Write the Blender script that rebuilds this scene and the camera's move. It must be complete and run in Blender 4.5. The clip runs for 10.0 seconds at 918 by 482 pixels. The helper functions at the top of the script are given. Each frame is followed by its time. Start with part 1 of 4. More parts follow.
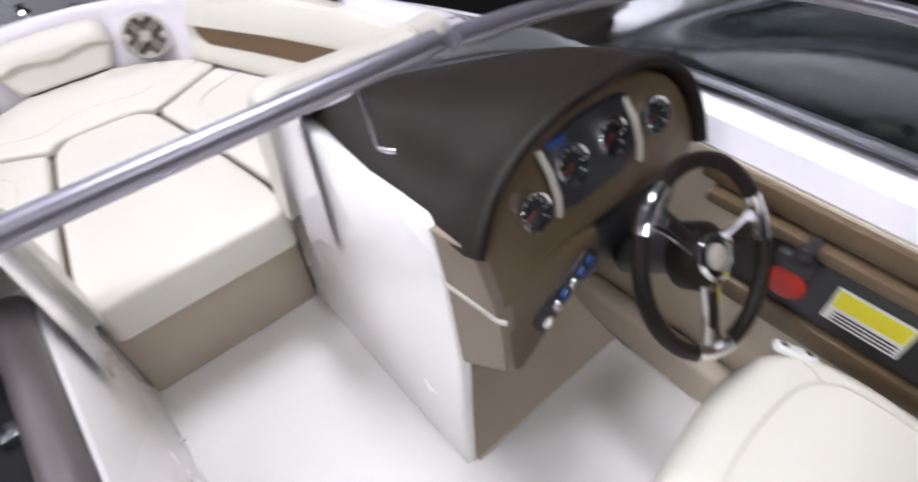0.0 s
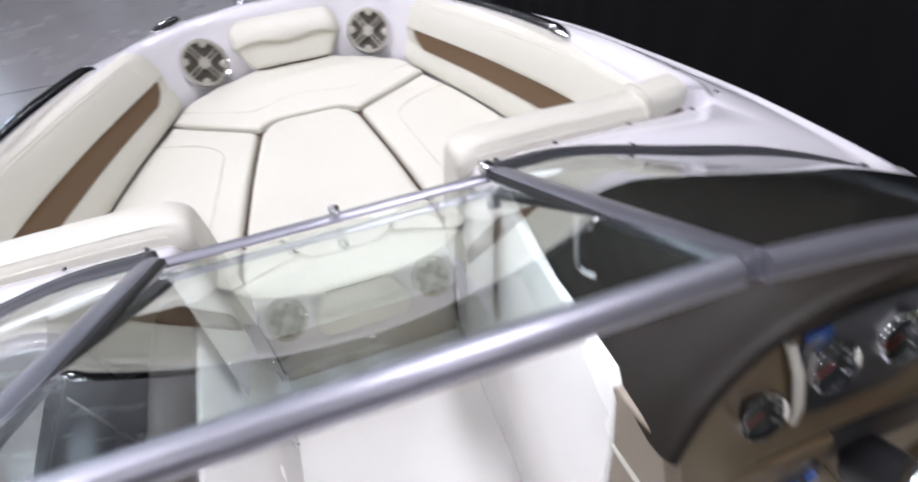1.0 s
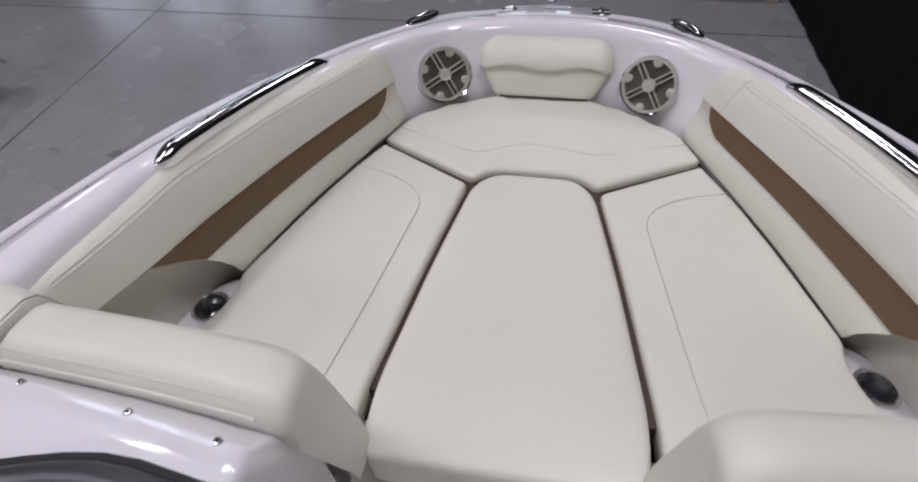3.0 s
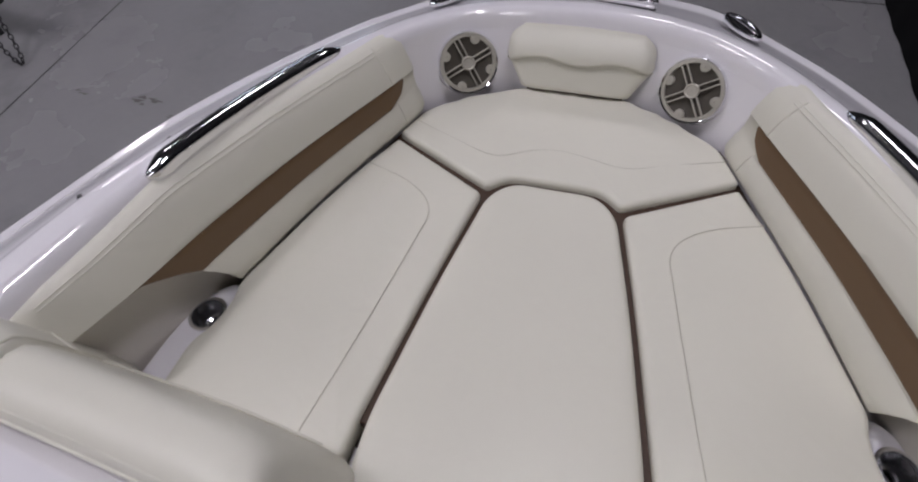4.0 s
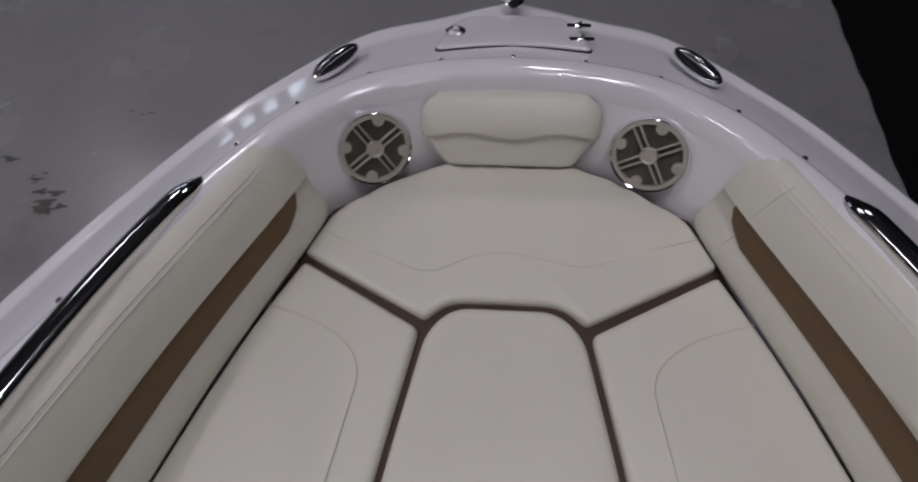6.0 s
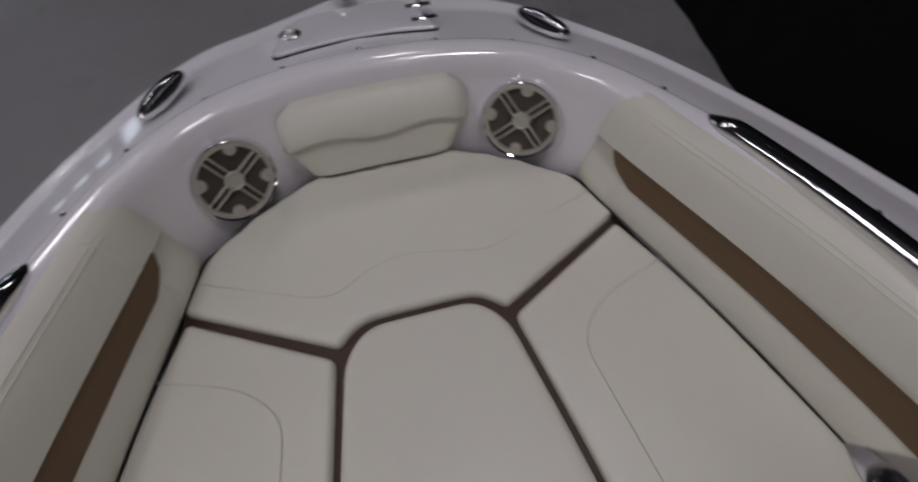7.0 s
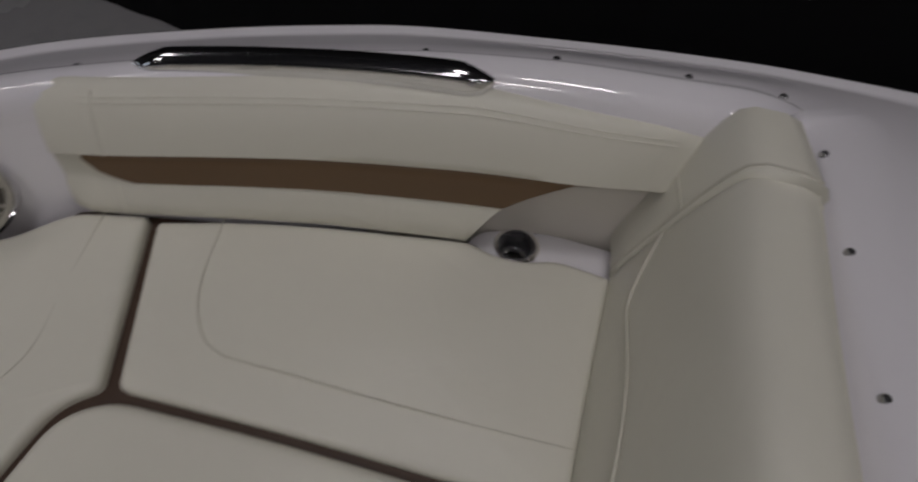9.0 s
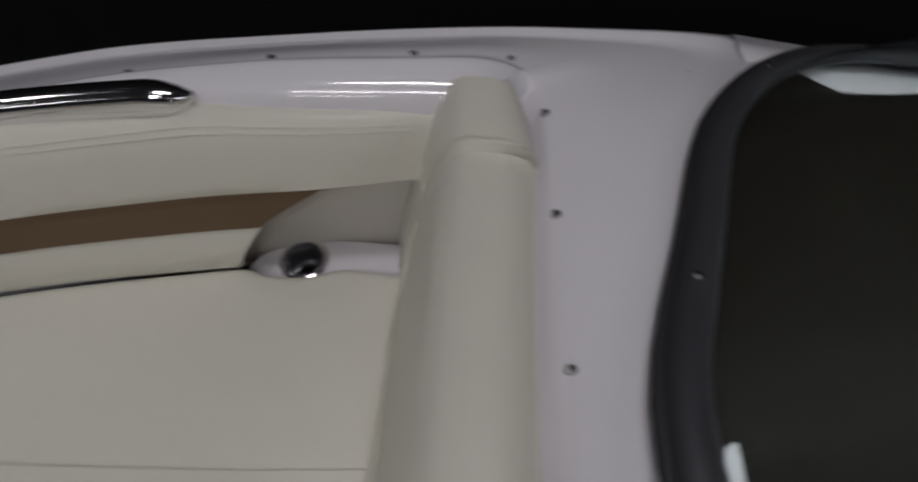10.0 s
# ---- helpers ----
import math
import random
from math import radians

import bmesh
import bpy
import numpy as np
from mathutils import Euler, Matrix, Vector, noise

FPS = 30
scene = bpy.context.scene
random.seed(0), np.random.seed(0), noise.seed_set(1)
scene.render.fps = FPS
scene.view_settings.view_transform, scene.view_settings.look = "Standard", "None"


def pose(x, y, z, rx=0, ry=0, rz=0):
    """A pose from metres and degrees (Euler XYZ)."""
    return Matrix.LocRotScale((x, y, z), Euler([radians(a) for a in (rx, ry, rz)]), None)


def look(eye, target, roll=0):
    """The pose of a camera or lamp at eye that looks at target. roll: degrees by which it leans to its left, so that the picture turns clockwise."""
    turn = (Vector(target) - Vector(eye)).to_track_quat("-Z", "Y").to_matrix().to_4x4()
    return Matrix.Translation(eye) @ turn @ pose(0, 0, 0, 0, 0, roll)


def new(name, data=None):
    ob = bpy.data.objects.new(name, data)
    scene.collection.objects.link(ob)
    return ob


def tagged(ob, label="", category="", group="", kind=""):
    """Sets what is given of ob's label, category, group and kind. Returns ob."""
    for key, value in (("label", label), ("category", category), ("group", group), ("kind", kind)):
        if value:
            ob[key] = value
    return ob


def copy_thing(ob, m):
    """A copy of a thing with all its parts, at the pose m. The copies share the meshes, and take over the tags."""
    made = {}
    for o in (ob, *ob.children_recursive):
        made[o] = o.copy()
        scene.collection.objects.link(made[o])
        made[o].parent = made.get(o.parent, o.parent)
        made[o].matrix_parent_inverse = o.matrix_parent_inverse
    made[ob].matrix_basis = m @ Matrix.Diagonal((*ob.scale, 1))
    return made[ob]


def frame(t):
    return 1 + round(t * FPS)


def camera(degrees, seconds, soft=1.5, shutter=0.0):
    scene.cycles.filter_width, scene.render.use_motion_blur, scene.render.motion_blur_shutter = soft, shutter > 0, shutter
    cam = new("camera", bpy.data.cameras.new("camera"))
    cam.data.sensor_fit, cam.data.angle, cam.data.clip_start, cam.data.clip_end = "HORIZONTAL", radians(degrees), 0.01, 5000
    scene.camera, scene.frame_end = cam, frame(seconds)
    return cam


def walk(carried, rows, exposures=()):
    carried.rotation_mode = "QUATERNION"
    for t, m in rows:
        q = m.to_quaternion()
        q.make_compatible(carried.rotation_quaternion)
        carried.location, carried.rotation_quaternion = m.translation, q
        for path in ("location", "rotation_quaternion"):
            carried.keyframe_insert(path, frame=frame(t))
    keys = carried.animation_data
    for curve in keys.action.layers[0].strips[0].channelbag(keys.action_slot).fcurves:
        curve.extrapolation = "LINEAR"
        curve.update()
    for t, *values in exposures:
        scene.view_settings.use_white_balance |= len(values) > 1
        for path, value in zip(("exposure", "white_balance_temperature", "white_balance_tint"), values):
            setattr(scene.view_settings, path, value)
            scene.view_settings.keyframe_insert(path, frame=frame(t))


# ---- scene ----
cam = camera(80.0, 10.0, soft=2.0, shutter=0.6)
PATH = [
    (0, (-0.076, -1.04, 2.477), (0.778, 0.031, 1.02), -3.3),
    (0.5, (-0.055, -0.924, 2.478), (0.569, 0.307, 1.031), -3.4),
    (1, (0.005, -0.777, 2.505), (0.395, 0.541, 1.053), -3.8),
    (1.5, (0.037, -0.624, 2.504), (0.122, 0.764, 1.066), -3.9),
    (2, (0.025, -0.441, 2.464), (-0.074, 0.948, 1.028), -3.9),
    (2.5, (0.022, -0.289, 2.454), (-0.175, 1.083, 1.012), -3.8),
    (4, (0.041, 0.055, 2.525), (-0.317, 1.159, 0.896), -4.3),
    (4.5, (-0.003, 0.177, 2.57), (-0.318, 1.227, 0.897), -3.5),
    (5, (-0.045, 0.307, 2.557), (-0.308, 1.341, 0.865), -3.1),
    (6.5, (-0.02, 0.648, 2.507), (-0.013, 1.581, 0.738), -3.8),
    (7, (-0.025, 0.633, 2.466), (0.211, 1.543, 0.701), -0.3),
    (7.5, (-0.025, 0.557, 2.412), (0.488, 1.393, 0.669), 2.6),
    (8, (0.007, 0.509, 2.368), (0.743, 1.191, 0.638), 5.2),
    (8.5, (0.052, 0.476, 2.332), (0.987, 0.95, 0.629), 8.1),
    (9, (0.14, 0.454, 2.32), (1.16, 0.729, 0.622), 9.9),
    (9.5, (0.237, 0.356, 2.321), (1.269, 0.533, 0.618), 10.0),
    (10, (0.284, 0.181, 2.303), (1.339, 0.238, 0.605), 8.5),
]
EXPOSURES = [(0, 0.05, 6280, 9), (1.0, 0.04, 6220, 8), (2.0, -0.3, 6280, 10), (2.7, -0.65, 6350, 10), (4.0, -1.07, 6430, 10), (5.0, -1.3, 6430, 10), (6.5, -1.75, 6500, 10), (8.0, -1.98, 6750, 8), (8.5, -2.1, 6850, 7), (9.0, -2.03, 6800, 6), (10.0, -1.8, 6600, 5)]
walk(cam, [(t, look(eye, target, roll)) for t, eye, target, roll in PATH], EXPOSURES)

# ---- world and light ----
GROUND = 0.25
world = bpy.data.worlds.new("world")
world.use_nodes = True
scene.world = world
world.node_tree.nodes["Background"].inputs[0].default_value = (0.5, 0.55, 0.62, 1)
world.node_tree.nodes["Background"].inputs[1].default_value = 0.05


def area_lamp(name, m, sx, sy, watts, colour):
    data = bpy.data.lights.new(name, "AREA")
    data.shape, data.size, data.size_y, data.energy, data.color = "RECTANGLE", sx, sy, watts, colour
    ob = new(name, data)
    ob.matrix_world = m
    return ob


# ---- materials ----
def material(name, colour, rough=0.5, metal=0.0, vary=0.12, scale=6.0, bump=0.0, bump_scale=300.0, coat=0.0, spec=0.5, rough_vary=0.08, stain=0.0, dent=0.0):
    """A surface with slow blotches, fine grain and relief, at the size of the world."""
    m = bpy.data.materials.new(name)
    m.use_nodes = True
    nt = m.node_tree
    b = nt.nodes["Principled BSDF"]
    geo = nt.nodes.new("ShaderNodeNewGeometry")
    big = nt.nodes.new("ShaderNodeTexNoise")
    big.inputs["Scale"].default_value, big.inputs["Detail"].default_value = scale, 5
    fine = nt.nodes.new("ShaderNodeTexNoise")
    fine.inputs["Scale"].default_value, fine.inputs["Detail"].default_value = scale * 14, 4
    for n in (big, fine):
        nt.links.new(geo.outputs["Position"], n.inputs["Vector"])
    mix = nt.nodes.new("ShaderNodeMix")
    mix.data_type = "RGBA"
    dark = [c * (1 - vary) for c in colour]
    light = [min(1, c * (1 + vary * 0.6)) for c in colour]
    mix.inputs[6].default_value, mix.inputs[7].default_value = (*dark, 1), (*light, 1)
    ad = nt.nodes.new("ShaderNodeMath")
    ad.operation = "MULTIPLY_ADD"
    ad.inputs[1].default_value = 0.3
    nt.links.new(fine.outputs["Fac"], ad.inputs[0])
    sc = nt.nodes.new("ShaderNodeMath")
    sc.operation = "MULTIPLY"
    sc.inputs[1].default_value = 0.7
    nt.links.new(big.outputs["Fac"], sc.inputs[0])
    nt.links.new(sc.outputs[0], ad.inputs[2])
    nt.links.new(ad.outputs[0], mix.inputs[0])
    out = mix.outputs[2]
    if stain:
        st = nt.nodes.new("ShaderNodeTexNoise")
        st.inputs["Scale"].default_value, st.inputs["Detail"].default_value, st.inputs["Roughness"].default_value = 1.1, 8, 0.65
        nt.links.new(geo.outputs["Position"], st.inputs["Vector"])
        ramp = nt.nodes.new("ShaderNodeMapRange")
        ramp.inputs["From Min"].default_value, ramp.inputs["From Max"].default_value = 0.56, 0.72
        nt.links.new(st.outputs["Fac"], ramp.inputs["Value"])
        m2 = nt.nodes.new("ShaderNodeMix")
        m2.data_type, m2.blend_type = "RGBA", "MULTIPLY"
        m2.inputs[7].default_value = (1 - stain, 1 - stain, 1 - stain * 0.95, 1)
        nt.links.new(ramp.outputs[0], m2.inputs[0])
        nt.links.new(out, m2.inputs[6])
        out = m2.outputs[2]
    nt.links.new(out, b.inputs["Base Color"])
    rr = nt.nodes.new("ShaderNodeMapRange")
    rr.inputs["To Min"].default_value, rr.inputs["To Max"].default_value = max(0.02, rough - rough_vary), min(1, rough + rough_vary)
    nt.links.new(big.outputs["Fac"], rr.inputs["Value"])
    nt.links.new(rr.outputs[0], b.inputs["Roughness"])
    b.inputs["Metallic"].default_value = metal
    b.inputs["Coat Weight"].default_value = coat
    b.inputs["Coat Roughness"].default_value = 0.06
    b.inputs["Specular IOR Level"].default_value = spec
    if bump:
        t = nt.nodes.new("ShaderNodeTexNoise")
        t.inputs["Scale"].default_value, t.inputs["Detail"].default_value = bump_scale, 3
        nt.links.new(geo.outputs["Position"], t.inputs["Vector"])
        bp = nt.nodes.new("ShaderNodeBump")
        bp.inputs["Strength"].default_value, bp.inputs["Distance"].default_value = bump, 0.002
        nt.links.new(t.outputs["Fac"], bp.inputs["Height"])
        nt.links.new(bp.outputs[0], b.inputs["Normal"])
    if dent:
        t2 = nt.nodes.new("ShaderNodeTexNoise")
        t2.inputs["Scale"].default_value, t2.inputs["Detail"].default_value, t2.inputs["Distortion"].default_value = 7.0, 3, 0.6
        nt.links.new(geo.outputs["Position"], t2.inputs["Vector"])
        b2 = nt.nodes.new("ShaderNodeBump")
        b2.inputs["Strength"].default_value, b2.inputs["Distance"].default_value = dent, 0.02
        nt.links.new(t2.outputs["Fac"], b2.inputs["Height"])
        nt.links.new(b2.outputs[0], bp.inputs["Normal"])
    return m


VINYL = material("cream_vinyl", (0.705, 0.69, 0.607), 0.42, vary=0.05, scale=3, bump=0.10, bump_scale=700, dent=0.22)
# darker copy of the vinyl: shade along raised seams put into their colour
VINYL_SHADE = material("cream_vinyl_shade", (0.60, 0.585, 0.505), 0.5, vary=0.06)
BROWN = material("brown_vinyl", (0.15, 0.09, 0.045), 0.5, vary=0.1, scale=5, bump=0.12, bump_scale=600)
GAP = material("brown_backing", (0.062, 0.034, 0.021), 0.6, vary=0.15)
GEL = material("white_gelcoat", (0.83, 0.812, 0.855), 0.14, vary=0.03, scale=2, coat=1.0, rough_vary=0.05)
PANEL = material("satin_white_panel", (0.82, 0.805, 0.785), 0.25, vary=0.03, scale=3, coat=0.25)
GEL_MATT = material("nonskid_gelcoat", (0.86, 0.845, 0.82), 0.45, vary=0.04, scale=4, bump=0.25, bump_scale=260)
WARM = material("warm_white_moulding", (0.70, 0.665, 0.61), 0.35, vary=0.05, scale=4)
BEIGE = material("beige_moulding", (0.46, 0.40, 0.31), 0.5, vary=0.08, bump=0.1)
POD = material("brown_beige_moulding", (0.185, 0.148, 0.11), 0.45, vary=0.08, bump=0.1)
TAN = material("tan_dash_panel", (0.108, 0.075, 0.039), 0.32, vary=0.12, scale=4, bump=0.06)
DASH = material("dark_brown_dash", (0.0105, 0.0075, 0.0055), 0.5, vary=0.15, scale=5, bump=0.2, bump_scale=500, spec=0.2)
ROLL = material("grey_brown_vinyl", (0.085, 0.072, 0.070), 0.36, vary=0.1, scale=5, bump=0.12, bump_scale=500)
CHROME = material("chrome", (0.82, 0.82, 0.84), 0.10, 1.0, vary=0.03, rough_vary=0.03)
STEEL = material("brushed_steel", (0.62, 0.62, 0.64), 0.25, 1.0, vary=0.05)
ALU = material("grey_anodised", (0.36, 0.36, 0.41), 0.38, 0.8, vary=0.06, scale=9)
ALU_DARK = material("dark_frame", (0.07, 0.07, 0.08), 0.35, 0.4, vary=0.1)
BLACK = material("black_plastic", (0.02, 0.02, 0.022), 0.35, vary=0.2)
RUBBER = material("black_rubber", (0.018, 0.018, 0.02), 0.6, vary=0.2)
SILVER = material("silver_plastic", (0.46, 0.44, 0.385), 0.35, 0.15, vary=0.05)
MESH = material("speaker_mesh", (0.100, 0.088, 0.072), 0.55, vary=0.3, scale=40, bump=0.8, bump_scale=900)
RED = material("red_plastic", (0.55, 0.03, 0.02), 0.4, vary=0.08)
YELLOW = material("yellow_sticker", (0.75, 0.68, 0.03), 0.45, vary=0.05)
WHITE = material("white_print", (0.78, 0.78, 0.76), 0.4, vary=0.04)
BLUE = material("blue_display", (0.02, 0.055, 0.2), 0.25, vary=0.1)
CONCRETE = material("polished_concrete", (0.305, 0.30, 0.312), 0.24, vary=0.22, scale=1.3, bump=0.06, bump_scale=30, rough_vary=0.16, stain=0.2)
DRAPE = material("black_drape", (0.006, 0.006, 0.007), 0.9, vary=0.3, scale=2, spec=0.15)
WALLPAINT = material("grey_wall", (0.07, 0.07, 0.073), 0.8, vary=0.08, scale=1)
CEIL = material("grey_ceiling", (0.055, 0.055, 0.06), 0.9, vary=0.1, scale=1)
STAIN = material("dried_stain", (0.11, 0.10, 0.098), 0.5, vary=0.25, scale=12)
WOOD_PALE = material("pale_board", (0.50, 0.46, 0.40), 0.7, vary=0.12, scale=6)
WOOD = material("pallet_wood", (0.28, 0.19, 0.11), 0.75, vary=0.2, scale=7)


def glass_material():
    m = bpy.data.materials.new("tinted_glass")
    m.use_nodes = True
    b = m.node_tree.nodes["Principled BSDF"]
    b.inputs["Base Color"].default_value = (0.86, 0.95, 0.92, 1)
    b.inputs["Roughness"].default_value = 0.0
    b.inputs["Transmission Weight"].default_value = 1.0
    b.inputs["IOR"].default_value = 1.38
    return m


GLASS = glass_material()


def glow_material(name, colour, strength):
    m = bpy.data.materials.new(name)
    m.use_nodes = True
    b = m.node_tree.nodes["Principled BSDF"]
    b.inputs["Base Color"].default_value = (*colour, 1)
    b.inputs["Emission Color"].default_value = (*colour, 1)
    b.inputs["Emission Strength"].default_value = strength
    return m


LAMP_GLOW = glow_material("lamp_diffuser", (1.0, 0.97, 0.92), 9.0)
DAYLIGHT_HIGH = glow_material("high_daylight_pane", (0.75, 0.83, 1.0), 5.0)
DAYLIGHT = glow_material("daylight_pane", (0.75, 0.85, 1.0), 7.0)


# ---- mesh helpers ----
def thing(name, at, label, category, group="", kind=""):
    ob = new(name)
    ob.location = at
    bpy.context.view_layer.update()
    return tagged(ob, label, category, group, kind)


def solid(name, bm, mat, smooth=True, angle=40):
    me = bpy.data.meshes.new(name)
    bmesh.ops.recalc_face_normals(bm, faces=bm.faces)
    for e in bm.edges:
        if len(e.link_faces) == 2 and e.calc_face_angle(0) > radians(angle):
            e.smooth = False
    for fc in bm.faces:
        fc.smooth = smooth
    bm.to_mesh(me)
    bm.free()
    me.materials.append(mat)
    return new(name, me)


def part(name, bm, mat, parent, label="", angle=40):
    """Links a bmesh, drawn in the place's own metres, as one mesh under a thing or a part."""
    ob = solid(name, bm, mat, True, angle)
    base = Vector((0, 0, 0))
    up = parent
    while up is not None:
        base = base + up.location
        up = up.parent
    ob.data.transform(Matrix.Translation(-base))
    ob.parent = parent
    return tagged(ob, label)


def smooth_line(pts, n):
    """n points, evenly spaced, on a smooth curve through pts."""
    p = [Vector(q) for q in pts]
    p = [p[0] * 2 - p[1], *p, p[-1] * 2 - p[-2]]
    dense = []
    for i in range(1, len(p) - 2):
        a, b, c, d = p[i - 1], p[i], p[i + 1], p[i + 2]
        for k in range(24):
            t = k / 24
            dense.append(0.5 * (2 * b + (c - a) * t + (2 * a - 5 * b + 4 * c - d) * t * t + (3 * b - a - 3 * c + d) * t ** 3))
    dense.append(p[-2])
    lengths = [0.0]
    for a, b in zip(dense, dense[1:]):
        lengths.append(lengths[-1] + (b - a).length)
    out = []
    j = 0
    for k in range(n):
        s = lengths[-1] * k / (n - 1)
        while j < len(dense) - 2 and lengths[j + 1] < s:
            j += 1
        span = lengths[j + 1] - lengths[j]
        out.append(dense[j].lerp(dense[j + 1], (s - lengths[j]) / span if span > 1e-9 else 0))
    return out


def stations(pts, per=6):
    """A smooth curve through pts with the same number of steps between any two of them."""
    p = [Vector(q) for q in pts]
    p = [p[0] * 2 - p[1], *p, p[-1] * 2 - p[-2]]
    out = []
    for i in range(1, len(p) - 2):
        a, b, c, d = p[i - 1], p[i], p[i + 1], p[i + 2]
        for k in range(per):
            t = k / per
            out.append(0.5 * (2 * b + (c - a) * t + (2 * a - 5 * b + 4 * c - d) * t * t + (3 * b - a - 3 * c + d) * t ** 3))
    return out + [p[-2]]


def loft(rows, bm=None, closed=False, caps=False):
    bm = bm or bmesh.new()
    vs = [[bm.verts.new(p) for p in row] for row in rows]
    for a, b in zip(vs, vs[1:]):
        n = len(a)
        for k in range(n if closed else n - 1):
            j = (k + 1) % n
            bm.faces.new((a[k], a[j], b[j], b[k]))
    if caps:
        bm.faces.new(vs[0][::-1])
        bm.faces.new(vs[-1])
    bmesh.ops.remove_doubles(bm, verts=bm.verts, dist=1e-5)
    return bm


def tube(pts, r, seg=10, bm=None, rx=None, caps=True):
    """A round bar along pts; r is a number or one radius a point; rx flattens it across."""
    pts = [Vector(p) for p in pts]
    rows = []
    side = None
    for i, p in enumerate(pts):
        d = (pts[min(i + 1, len(pts) - 1)] - pts[max(i - 1, 0)]).normalized()
        if side is None:
            side = d.cross(Vector((0, 0, 1)))
            if side.length < 0.05:
                side = Vector((1, 0, 0))
        side = (side - d * side.dot(d)).normalized()
        up = side.cross(d)
        q = r[i] if isinstance(r, (list, tuple)) else r
        w = q if rx is None else q * rx
        rows.append([p + side * w * math.cos(2 * math.pi * k / seg) + up * q * math.sin(2 * math.pi * k / seg) for k in range(seg)])
    return loft(rows, bm, True, caps)


def box(x0, y0, z0, x1, y1, z1, bevel=0.0, bm=None, seg=2):
    b = bmesh.new()
    bmesh.ops.create_cube(b, size=1)
    for v in b.verts:
        v.co = Vector(((x0 + x1) / 2 + v.co.x * (x1 - x0), (y0 + y1) / 2 + v.co.y * (y1 - y0), (z0 + z1) / 2 + v.co.z * (z1 - z0)))
    if bevel:
        bmesh.ops.bevel(b, geom=b.edges[:], offset=bevel, segments=seg, affect="EDGES", profile=0.5)
    if bm is None:
        return b
    me = bpy.data.meshes.new("t")
    b.to_mesh(me)
    b.free()
    bm.from_mesh(me)
    bpy.data.meshes.remove(me)
    return bm


def moved(bm, m):
    bmesh.ops.transform(bm, matrix=m, verts=bm.verts)
    return bm


def lathe(profile, m=None, seg=32, bm=None):
    """Turns (radius, height) round the z axis, then moves it by m."""
    rows = [[Vector((r * math.cos(2 * math.pi * k / seg), r * math.sin(2 * math.pi * k / seg), h)) for k in range(seg)] for r, h in profile]
    if m is not None:
        rows = [[m @ p for p in row] for row in rows]
    return loft(rows, bm, True, False)


def outline(pts, n, corner=0.02):
    """A closed outline through pts with rounded corners, as n even points."""
    p = [Vector((q[0], q[1])) for q in pts]
    k = len(p)
    dense = []
    for i in range(k):
        a, b, c = p[i - 1], p[i], p[(i + 1) % k]
        rad = min(pts[i][2] if len(pts[i]) > 2 else corner, 0.49 * (a - b).length, 0.49 * (c - b).length)
        s, e = b + (a - b).normalized() * rad, b + (c - b).normalized() * rad
        for t in range(9):
            u = t / 8
            dense.append(s * (1 - u) ** 2 + b * 2 * u * (1 - u) + e * u * u)
    dense.append(dense[0])
    ls = [0.0]
    for a, b in zip(dense, dense[1:]):
        ls.append(ls[-1] + (b - a).length)
    out, j = [], 0
    for q in range(n):
        s = ls[-1] * q / n
        while j < len(dense) - 2 and ls[j + 1] < s:
            j += 1
        span = ls[j + 1] - ls[j]
        out.append(dense[j].lerp(dense[j + 1], (s - ls[j]) / span if span > 1e-9 else 0))
    return out


def pad(pts, z0, z1, r=0.018, n=120, corner=0.02, crown=0.006, rise=None):
    """An upholstered cushion over an outline: rounded upper edge, slightly crowned top."""
    line = outline(pts, n, corner)
    area = sum(a.x * b.y - b.x * a.y for a, b in zip(line, line[1:] + line[:1]))
    if area < 0:
        line.reverse()
    mid = sum(line, Vector((0, 0))) / n
    inward = []
    for i in range(n):
        d = (line[(i + 1) % n] - line[i - 1]).normalized()
        inward.append(Vector((-d.y, d.x)))
    rows = []
    for k, (off, z) in enumerate(((0.004, z0), (0, z0 + 0.006), (0, z1 - r), (r * 0.08, z1 - r * 0.6), (r * 0.3, z1 - r * 0.28), (r * 0.62, z1 - r * 0.07), (r, z1))):
        rows.append([Vector((*(line[i] + inward[i] * off), z)) for i in range(n)])
    last = [line[i] + inward[i] * r for i in range(n)]
    for u in (0.06, 0.2, 0.45, 0.75, 0.97):
        rows.append([Vector((*(last[i].lerp(mid, u)), z1 + crown * math.sin(u * math.pi / 2))) for i in range(n)])
    if rise:
        for row in rows:
            for p in row:
                p.z += rise(p)
    return loft(rows, None, True, True)


def mirror(pts, s):
    return [(p[0] * s, *p[1:]) for p in pts]


